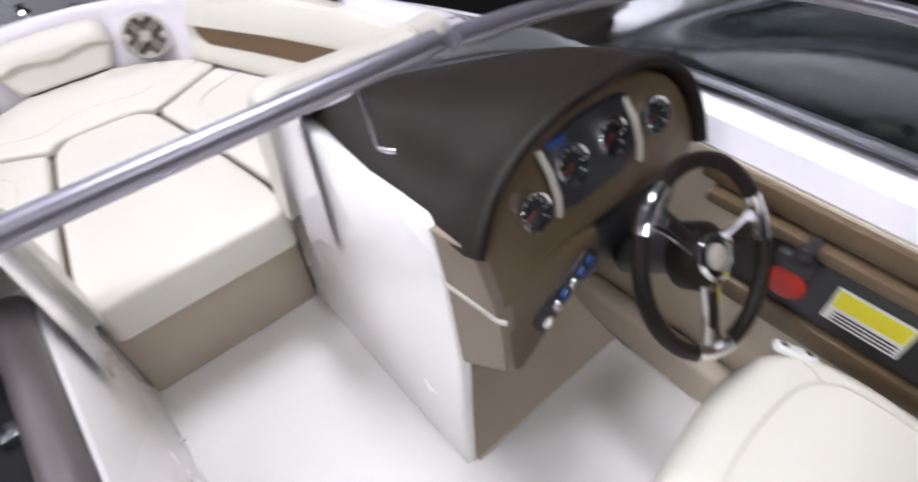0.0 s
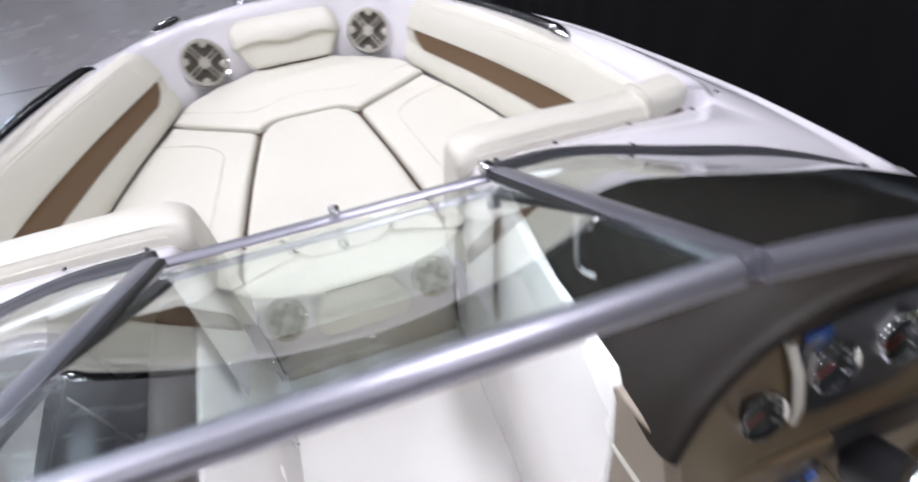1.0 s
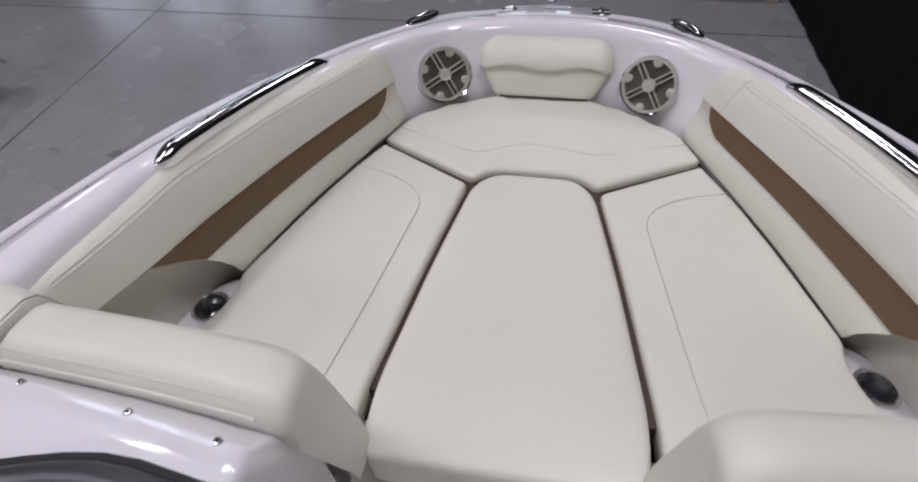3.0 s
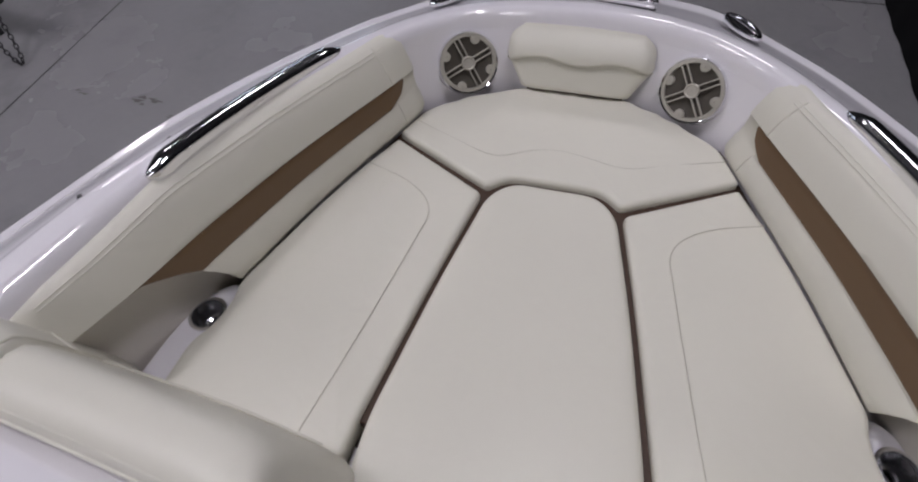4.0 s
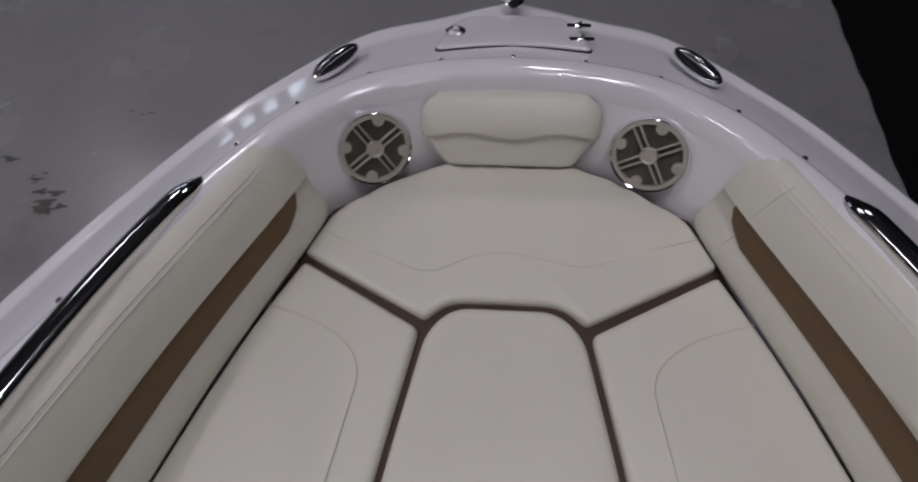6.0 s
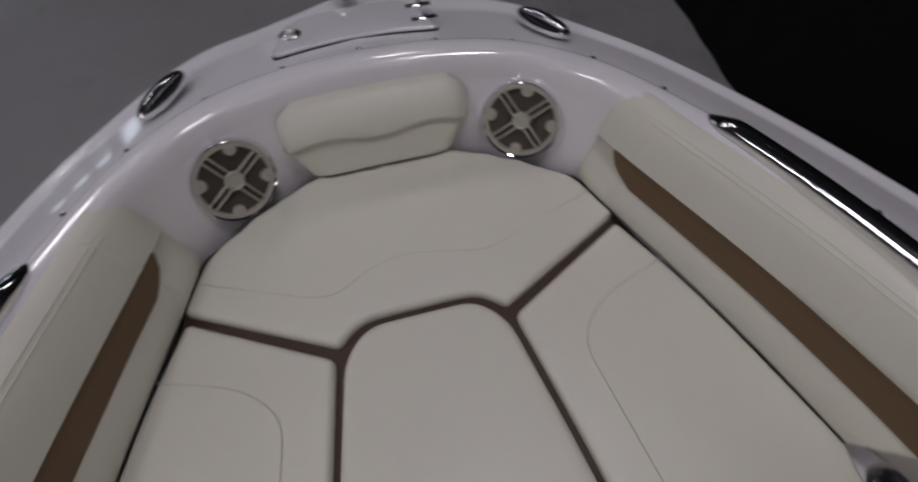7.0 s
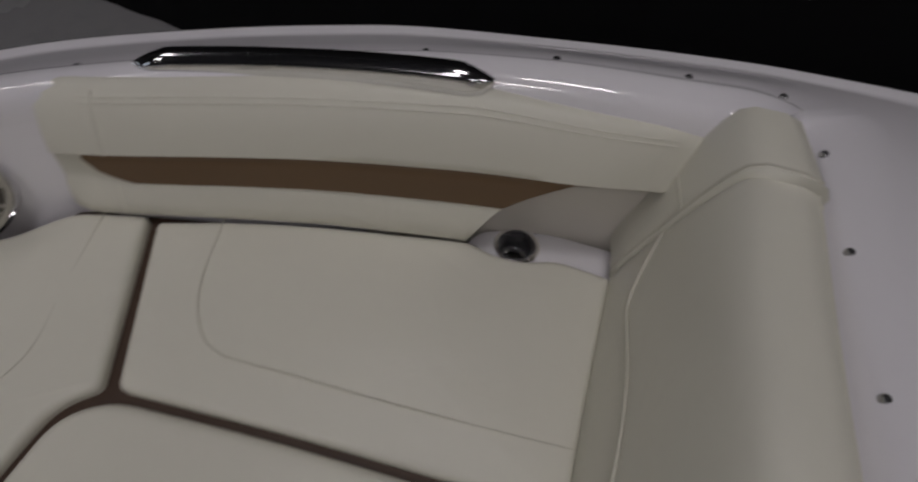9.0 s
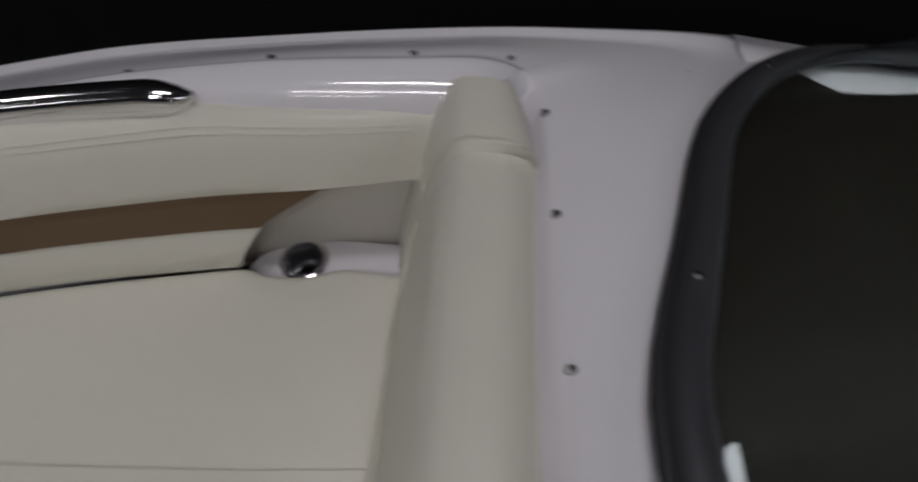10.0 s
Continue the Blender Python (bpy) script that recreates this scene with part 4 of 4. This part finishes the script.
def build_console(s):
    name, lab = ("helm_console", "white helm console with dark padded dashboard hood") if s > 0 else ("port_console", "white port console with dark storage opening")
    th = thing(name, (s * 0.6, -0.3, 0.85), lab, "console")
    # inner side wall along the walk-through, with a rounded upper edge
    side = [(0.30, 0.86), (0.30, 1.295), (0.15, 1.31), (0.11, 1.40), (0.06, 1.775), (-0.06, 1.792), (-0.30, 1.802), (-0.46, 1.808), (-0.482, 1.80), (-0.493, 1.78), (-0.515, 1.67), (-0.545, 1.42), (-0.548, 0.86)]
    if s < 0:
        side = [(y, min(z, 1.655)) for y, z in side]
    mid = Vector((-0.10, 1.35))
    rows = []
    for x, f in ((0.301, 0.985), (0.303, 0.994), (0.309, 1.0), (0.330, 1.0), (0.336, 0.994), (0.338, 0.985)):
        rows.append([Vector((s * x, mid.x + (y - mid.x) * f, mid.y + (z - mid.y) * f)) for y, z in side])
    part("side_wall", loft(rows, None, True, True), PANEL, th, angle=50)
    if s < 0:
        rows = []
        for k in range(25):
            x = 0.468 + 0.612 * k / 24
            crown = -0.10 * (x - 0.28)
            f = dash_front(6 + 18 * k // 24, 25)
            f.x = x
            row = [(f.y, f.z), (f.y - 0.04, f.z + 0.002), (-0.22, 1.815 + crown), (-0.33, 1.81 + crown), (-0.43, 1.80 + crown), (-0.47, 1.785 + crown), (-0.485, 1.765 + crown), (-0.48, 1.74 + crown), (-0.455, 1.70)]
            rows.append([Vector((-x, y, z)) for y, z in row])
        part("dash_top", loft(rows), ROLL, th, "grey-brown padded dash top", 70)
        part("rear_wall", box(-1.06, -0.46, 0.86, -0.472, -0.44, 1.75, 0.008), DASH, th, "dark glove box front")
        # shade inside the gap is put in as black boxes, floor and side
        part("recess", box(-0.475, -0.50, 1.50, -0.365, -0.06, 1.60, 0.01), BLACK, th, "black fill painting the dark gap beside the padded roll")
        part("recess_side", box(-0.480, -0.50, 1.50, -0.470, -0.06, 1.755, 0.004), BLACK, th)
        part("edge_roll", tube(smooth_line([(-0.338, 0.0, 1.655), (-0.338, -0.03, 1.675), (-0.338, -0.10, 1.683), (-0.338, -0.30, 1.683), (-0.338, -0.47, 1.680), (-0.340, -0.525, 1.65), (-0.340, -0.548, 1.58), (-0.340, -0.552, 1.30), (-0.340, -0.552, 0.87)], 60), 0.036, 14), ROLL, th, "grey-brown padded roll along the doorway")
        br = part("bracket", box(-0.43, -0.245, 1.60, -0.40, -0.205, 1.625, 0.004), STEEL, th, "small steel bracket")
        part("rod", tube([(-0.415, -0.225, 1.62), (-0.50, -0.16, 1.80)], 0.004, 8), STEEL, br, "thin steel rod")
        for y, z in ((0.22, 1.03), (0.05, 0.93)):
            c = part("catch", box(-0.300, y - 0.012, z - 0.02, -0.294, y + 0.012, z + 0.02, 0.003), CHROME, th, "small chrome door catch")
            part("pin", tube([(-0.297, y, z - 0.012), (-0.288, y, z - 0.012)], 0.004, 8), CHROME, c)
        return
    build_hood(th)
    part("footwell_wall", box(0.34, -0.12, 0.86, 1.06, -0.10, 1.72, 0.01), BEIGE, th, "beige footwell wall")
    part("footwell_ledge", box(0.965, -1.25, 0.85, 1.049, -0.13, 1.0, 0.022, seg=3), BEIGE, th, "beige moulded ledge along the footwell")
    # beige wedge that covers the white sole inside the footwell
    part("footwell_slope", loft([[Vector((x, y, z)) for y, z in ((-0.56, 0.852), (-0.555, 0.862), (-0.33, 0.935), (-0.122, 1.06), (-0.122, 0.852))] for x in (0.3385, 0.964)], None, True, True), BEIGE, th, "beige sloping panel over the footwell floor", 30)
    # instrument face
    face = [(x, v - 0.004, 0.05) for x, v in BROW] + [(0.930, -0.138, 0.04), (0.88, -0.148, 0.05), (0.76, -0.136, 0.1), (0.60, -0.130, 0.1), (0.46, -0.136, 0.06), (0.38, -0.158, 0.04), (0.335, -0.176, 0.012)]
    part("instrument_panel", moved(pad(face, -0.07, 0.006, 0.026, 200, crown=0.004), FACE), TAN, th, "tan instrument panel")
    low = Matrix.Translation((0, -0.648, 1.60)) @ pose(0, 0, 0, 78, 0, 0)
    part("lower_panel", moved(pad([(0.333, 0.075, 0.01), (0.337, -0.10, 0.012), (0.362, -0.118, 0.02), (0.40, -0.097, 0.05), (0.575, 0.004, 0.04), (0.615, 0.05, 0.03), (0.61, 0.105, 0.02), (0.45, 0.115, 0.05)], -0.12, 0.0, 0.012, 120, crown=0.002), low), TAN, th)
    # solid black box; its colour stands for the shade in the recess
    part("wheel_recess_fill", box(0.60, -0.62, 1.50, 0.93, -0.40, 1.70, 0.03, seg=3), BLACK, th, "black fill painting the dark recess behind the steering wheel")
    sidef = [(-0.470, 1.798), (-0.488, 1.800), (-0.570, 1.803), (-0.584, 1.79), (-0.640, 1.66), (-0.658, 1.505), (-0.640, 1.490), (-0.545, 1.418), (-0.50, 1.41)]
    rows = [[Vector((x + (-0.485 - y) * 0.14, -0.57 + (y + 0.57) * f, 1.62 + (z - 1.62) * f)) for y, z in sidef] for x, f in ((0.304, 0.98), (0.3065, 0.995), (0.311, 1.0), (0.338, 1.0))]
    part("pod_side", loft(rows, None, True, True), POD, th, "brown-beige pod side", 35)
    part("trim_strip", tube([(0.308, -0.513, 1.668), (0.3245, -0.638, 1.661), (0.333, -0.652, 1.661)], 0.0055, 8), SILVER, th, "silver trim strip")
    panel = [(0.512, -0.045, 0.03), (0.55, -0.062, 0.03), (0.70, -0.058, 0.04), (0.752, -0.03, 0.03), (0.765, 0.05, 0.03), (0.745, 0.092, 0.03), (0.62, 0.098, 0.06), (0.53, 0.078, 0.03), (0.508, 0.03, 0.03)]
    part("display_panel", moved(pad(panel, 0.0, 0.0145, 0.006, 110, crown=0.001), FACE), BLACK, th, "black panel round the middle gauges")
    part("screen", moved(box(0.522, 0.066, 0.011, 0.568, 0.082, 0.0165, 0.003), FACE), BLUE, th, "small blue display")
    for x in (0.508, 0.745):
        part("trim_bar", moved(tube([(x - 0.008, 0.078, 0.012), (x, 0.03, 0.022), (x + 0.004, -0.02, 0.022), (x + 0.006, -0.058, 0.012)], 0.0075, 10), FACE), SILVER, th, "silver bar")
    sw = low @ pose(0.498, 0.012, 0.003, 0, 0, 24)
    sp = part("switch_panel", moved(pad([(-0.10, -0.027, 0.025), (0.10, -0.027, 0.025), (0.10, 0.027, 0.025), (-0.10, 0.027, 0.025)], -0.01, 0.004, 0.003, 60, crown=0.0), sw), BLACK, th, "dark switch panel")
    part("key_switch", lathe([(0.015, 0.0), (0.015, 0.010), (0.011, 0.013), (0.001, 0.013)], sw @ pose(-0.072, 0, 0.004), 20), CHROME, sp, "round chrome ignition switch")
    for k in range(5):
        part("switch", moved(box(-0.010, -0.018, 0.003, 0.010, 0.018, 0.013, 0.003), sw @ pose(-0.038 + 0.028 * k, 0, 0, 12)), BLUE if k in (1, 3, 4) else STEEL, sp)


def build_gauge(x, y, z, r):
    th = thing("gauge", (x, y, z), "round chrome-rimmed black boat gauge", "gauge", "dash gauges")
    m = Matrix.Translation((x, y, z)) @ pose(0, 0, 0, 66, 0, 0)
    part("bezel", lathe([(r, -0.02), (r * 1.02, 0.006), (r * 0.96, 0.014), (r * 0.84, 0.012), (r * 0.82, 0.004)], m, 36), CHROME, th)
    part("dial", lathe([(r * 0.84, 0.003), (r * 0.5, 0.003), (0.001, 0.003)], m, 30), BLACK, th)
    bm = bmesh.new()
    for k in range(9):
        a = radians(-130 + 32.5 * k)
        t = bmesh.new()
        box(-0.0012, r * 0.6, 0.0036, 0.0012, r * 0.78, 0.0046, 0, t)
        moved(t, m @ pose(0, 0, 0, 0, 0, -math.degrees(a)))
        me = bpy.data.meshes.new("t")
        t.to_mesh(me)
        t.free()
        bm.from_mesh(me)
    part("marks", bm, WHITE, th)
    part("needle", moved(box(-0.0012, -r * 0.1, 0.005, 0.0012, r * 0.66, 0.0062), m @ pose(0, 0, 0, 0, 0, 118)), RED, th)
    part("crystal", lathe([(r * 0.82, 0.007), (r * 0.4, 0.0095), (0.001, 0.0098)], m, 30), GLASS, th)


def build_wheel():
    c = Vector((0.735, -0.80, 1.655))
    th = thing("steering_wheel", c, "dark steering wheel with chrome spokes and silver hub", "steering wheel")
    m = Matrix.Translation(c) @ pose(0, 0, 0, 54, 0, 0)
    part("rim", tube([m @ Vector((0.190 * math.cos(2 * math.pi * k / 56), 0.190 * math.sin(2 * math.pi * k / 56), 0.0)) for k in range(57)], 0.0165, 12, caps=False), DASH, th, "dark leather rim")
    for a in (123, 247, 357):
        mm = m @ pose(0, 0, 0, 0, 0, a)
        rows = []
        for t in range(7):
            u = t / 6
            w = 0.030 - 0.010 * math.sin(u * math.pi)
            rows.append([mm @ Vector((0.035 + 0.15 * u, y, z + 0.006 - 0.006 * u)) for y, z in ((-w, -0.004), (-w, 0.003), (0, 0.007), (w, 0.003), (w, -0.004))])
        sp = part("spoke", loft(rows, None, True, True), CHROME, th, "polished chrome spoke")
        part("rim_insert", tube([m @ Vector((0.190 * math.cos(radians(a + d)), 0.190 * math.sin(radians(a + d)), 0.0)) for d in range(-16, 17, 4)], 0.0175, 12), CHROME, th, "chrome rim insert")
        part("spoke_inset", moved(box(0.068, -0.0125, 0.002, 0.142, 0.0125, 0.0125, 0.004), mm), DASH, sp)
    part("hub", lathe([(0.070, -0.045), (0.070, -0.005), (0.060, 0.010), (0.048, 0.016), (0.001, 0.018)], m, 36), DASH, th, "dark hub")
    part("hub_ring", lathe([(0.050, 0.012), (0.050, 0.022), (0.040, 0.025), (0.037, 0.018)], m, 36), CHROME, th)
    part("hub_cap", lathe([(0.026, 0.016), (0.026, 0.025), (0.020, 0.029), (0.001, 0.029)], m, 28), SILVER, th)
    part("column", tube([m @ Vector((0, 0, -0.03)), m @ Vector((0, 0, -0.20))], [0.04, 0.05], 16), BLACK, th)


def build_helm_side():
    th = thing("control_console", (1.04, -0.95, 1.42), "black control panel set in a brown side pocket", "control console")
    part("upper_trim", box(1.025, -1.9, 1.585, 1.052, -0.62, 1.645, 0.01), TAN, th, "brown padded upper trim")
    part("shelf", box(1.00, -1.9, 1.545, 1.05, -0.66, 1.578, 0.008), TAN, th, "brown shelf edge")
    part("panel", box(1.015, -1.35, 1.36, 1.048, -0.76, 1.545, 0.008), BLACK, th)
    part("pocket_lip", box(1.00, -1.9, 1.29, 1.05, -0.62, 1.355, 0.012), TAN, th)
    part("red_button", lathe([(0.045, 0.0), (0.045, 0.006), (0.035, 0.012), (0.001, 0.012)], pose(1.015, -0.905, 1.435, 0, -90, 0), 30), RED, th, "round red emblem")
    st = part("sticker", box(1.010, -1.16, 1.405, 1.0145, -1.00, 1.505), WHITE, th, "white and yellow warning sticker")
    part("sticker_band", box(1.008, -1.155, 1.452, 1.0098, -1.005, 1.50), YELLOW, st)
    for k in range(3):
        part("print_bar", box(1.008, -1.15, 1.413 + 0.011 * k, 1.0098, -1.02, 1.417 + 0.011 * k), BLACK, st)
    th = thing("throttle_lever", (0.99, -0.90, 1.52), "black throttle lever beside the helm", "throttle")
    part("base", box(0.975, -0.95, 1.50, 1.016, -0.86, 1.545, 0.012), BLACK, th)
    part("lever", tube([(0.985, -0.90, 1.53), (0.965, -0.91, 1.575), (0.955, -0.915, 1.60)], [0.013, 0.011, 0.012], 10), BLACK, th)
    part("grip", tube([(0.985, -0.918, 1.605), (0.925, -0.918, 1.605)], 0.014, 12), BLACK, th)
    # helm seat
    th = thing("helm_chair", (0.72, -1.20, 0.85), "cream vinyl bucket helm seat on a pedestal", "seat")
    part("cushion", pad([(0.415, -0.975, 0.05), (0.56, -0.945, 0.1), (0.70, -0.93, 0.1), (0.845, -0.955, 0.1), (0.915, -1.03, 0.08), (0.935, -1.14, 0.1), (0.925, -1.42, 0.05), (0.415, -1.42, 0.05)], 1.22, 1.405, 0.055, 150, crown=0.012), VINYL, th)
    part("seam", tube(smooth_line([(0.43, -1.07, 1.402), (0.60, -1.045, 1.412), (0.76, -1.05, 1.412), (0.84, -1.085, 1.410), (0.872, -1.16, 1.408), (0.868, -1.40, 1.407)], 40), 0.0028, 6), VINYL_SHADE, th)
    part("seam", tube(smooth_line([(0.84, -1.085, 1.410), (0.862, -1.04, 1.405), (0.885, -1.0, 1.375)], 14), 0.0024, 6), VINYL_SHADE, th)
    rows = []
    for x, e in ((0.44, 0.3), (0.45, 0.75), (0.49, 1.0), (0.72, 1.06), (0.95, 1.0), (0.99, 0.75), (1.0, 0.3)):
        rows.append([Vector((x, -1.47 + (y + 1.47) * e, 1.3 + (z - 1.3) * (0.9 + 0.1 * e))) for y, z in ((-1.40, 1.32), (-1.42, 1.55), (-1.45, 1.75), (-1.49, 1.78), (-1.52, 1.74), (-1.50, 1.5), (-1.48, 1.3))])
    part("backrest", loft(rows, None, True, True), VINYL, th, angle=60)
    part("pedestal", lathe([(0.16, 0.0), (0.15, 0.02), (0.05, 0.05), (0.045, 0.36)], pose(0.72, -1.22, 0.85), 28), STEEL, th)
    m = Matrix.Translation((0.878, -1.010, 1.402)) @ pose(0, 0, 0, 0, 26, 0) @ pose(0, 0, 0, 0, 0, -58)
    bd = part("side_badge", moved(pad([(-0.05, -0.017, 0.017), (0.05, -0.017, 0.017), (0.05, 0.017, 0.017), (-0.05, 0.017, 0.017)], -0.012, 0.006, 0.004, 50, crown=0.001), m), WHITE, th, "small white hinge cover with dark screws")
    for d in (-0.028, 0.028):
        part("screw", lathe([(0.009, 0.005), (0.009, 0.008), (0.001, 0.009)], m @ pose(d, 0, 0), 14), BLACK, bd)


for s in (1, -1):
    build_console(s)
for x, v, r in ((0.455, -0.017, 0.038), (0.564, 0.022, 0.041), (0.678, 0.026, 0.041), (0.812, 0.012, 0.038)):
    p = FACE @ Vector((x, v, 0.013))
    build_gauge(p.x, p.y, p.z, r)
build_wheel()
build_helm_side()


# ---- odds and ends on the hall floor ----
def build_clutter():
    th = thing("wooden_pallet", (1.35, 5.0, GROUND), "pale low wooden pallet lying on the concrete floor", "pallet")
    for k in range(5):
        y = 4.78 + 0.11 * k
        part("plank", box(0.75, y, GROUND + 0.09, 1.86, y + 0.09, GROUND + 0.11, 0.004), WOOD_PALE, th)
    for x in (0.78, 1.26, 1.74):
        part("bearer", box(x, 4.78, GROUND, x + 0.1, 5.31, GROUND + 0.09, 0.004), WOOD_PALE, th)
    th = thing("dark_crate", (1.2, 5.05, GROUND + 0.11), "dark plastic crate standing on the pallet", "crate")
    part("body", box(0.95, 4.98, GROUND + 0.11, 1.50, 5.28, GROUND + 0.34, 0.02), BLACK, th)
    part("lid", box(0.94, 4.97, GROUND + 0.342, 1.51, 5.29, GROUND + 0.37, 0.01), RUBBER, th)
    th = thing("cardboard_box", (1.66, 5.1, GROUND + 0.11), "brown cardboard box on the pallet", "box")
    part("body", box(1.53, 4.98, GROUND + 0.11, 1.84, 5.26, GROUND + 0.29, 0.006), WOOD, th)
    part("tape", box(1.66, 4.976, GROUND + 0.29, 1.71, 5.262, GROUND + 0.2925), TAN, th)
    # tongue of another trailer, with its chains
    th = thing("trailer_tongue", (-4.6, 2.7, GROUND), "black trailer tongue with coupler and hanging chains", "trailer")
    part("beam", moved(box(-2.6, -0.05, 0.34, -0.12, 0.05, 0.44, 0.008), Matrix.Translation((-4.22, 2.78, GROUND)) @ pose(0, 0, 0, 0, 0, -14)), BLACK, th)
    part("coupler", moved(box(-0.14, -0.07, 0.30, 0.10, 0.07, 0.46, 0.025), Matrix.Translation((-4.22, 2.78, GROUND)) @ pose(0, 0, 0, 0, 0, -14)), BLACK, th)
    part("jack_leg", tube([(-4.45, 2.84, GROUND), (-4.45, 2.84, GROUND + 0.6)], 0.03, 12), BLACK, th)
    part("handle", tube([(-4.2, 2.82, GROUND + 0.44), (-4.06, 2.90, GROUND + 0.36), (-3.98, 2.93, GROUND + 0.30)], 0.010, 8), BLACK, th)
    part("frame_leg", tube([(-6.6, 3.37, GROUND), (-6.6, 3.37, GROUND + 0.36)], 0.04, 12), BLACK, th)
    pts = smooth_line([(-4.20, 2.76, GROUND + 0.30), (-4.08, 2.66, GROUND + 0.14), (-3.98, 2.55, GROUND + 0.02), (-4.06, 2.56, GROUND + 0.03), (-4.18, 2.62, GROUND + 0.14), (-4.28, 2.72, GROUND + 0.30)], 27)
    for k in range(26):
        a, b = pts[k], pts[k + 1]
        d = b - a
        m = Matrix.Translation((a + b) / 2) @ d.to_track_quat("X", "Z").to_matrix().to_4x4() @ pose(0, 0, 0, 90 * (k % 2), 0, 0)
        h = d.length * 0.64
        ring = [m @ Vector((h * math.cos(2 * math.pi * i / 14), 0.013 * math.sin(2 * math.pi * i / 14), 0)) for i in range(15)]
        part("chain_link", tube(ring, 0.0042, 6, caps=False), RUBBER, th)

    th.location += Vector((0.18, -0.16, 0))


def build_floor_marks():
    """Thin dried stains and scuffs on the concrete."""
    bm = bmesh.new()
    rnd = random.Random(5)
    for x, y, r, n, stretch in MARKS:
        for k in range(n):
            cx, cy = x + rnd.gauss(0, r), y + rnd.gauss(0, r * 0.5)
            rr = r * rnd.uniform(0.25, 0.6)
            ph = rnd.uniform(0, 6.3)
            vs = []
            for a in range(16):
                t = 2 * math.pi * a / 16
                q = rr * (1 + 0.35 * math.sin(3 * t + ph) + 0.2 * math.sin(5 * t + 2 * ph))
                vs.append(bm.verts.new((cx + q * stretch * math.cos(t), cy + q * 0.55 * math.sin(t), GROUND + 0.0012 + 0.0004 * k)))
            bm.faces.new(vs)
    ob = solid("floor_marks", bm, STAIN, False)
    tagged(ob, "dark dried stains and scuffs on the concrete", "stain", kind="stuff")


MARKS = [(-2.72, 2.25, 0.05, 5, 1.4), (-2.35, 1.95, 0.07, 9, 1.2), (-2.45, 2.12, 0.03, 4, 2.2), (-2.05, 2.6, 0.03, 3, 2.0), (-3.2, 2.2, 0.035, 3, 1.3), (-5.5, 5.5, 0.12, 6, 1.5), (-6.4, 6.3, 0.10, 5, 1.6), (-3.8, 6.6, 0.08, 5, 1.8)]
build_floor_marks()


build_clutter()
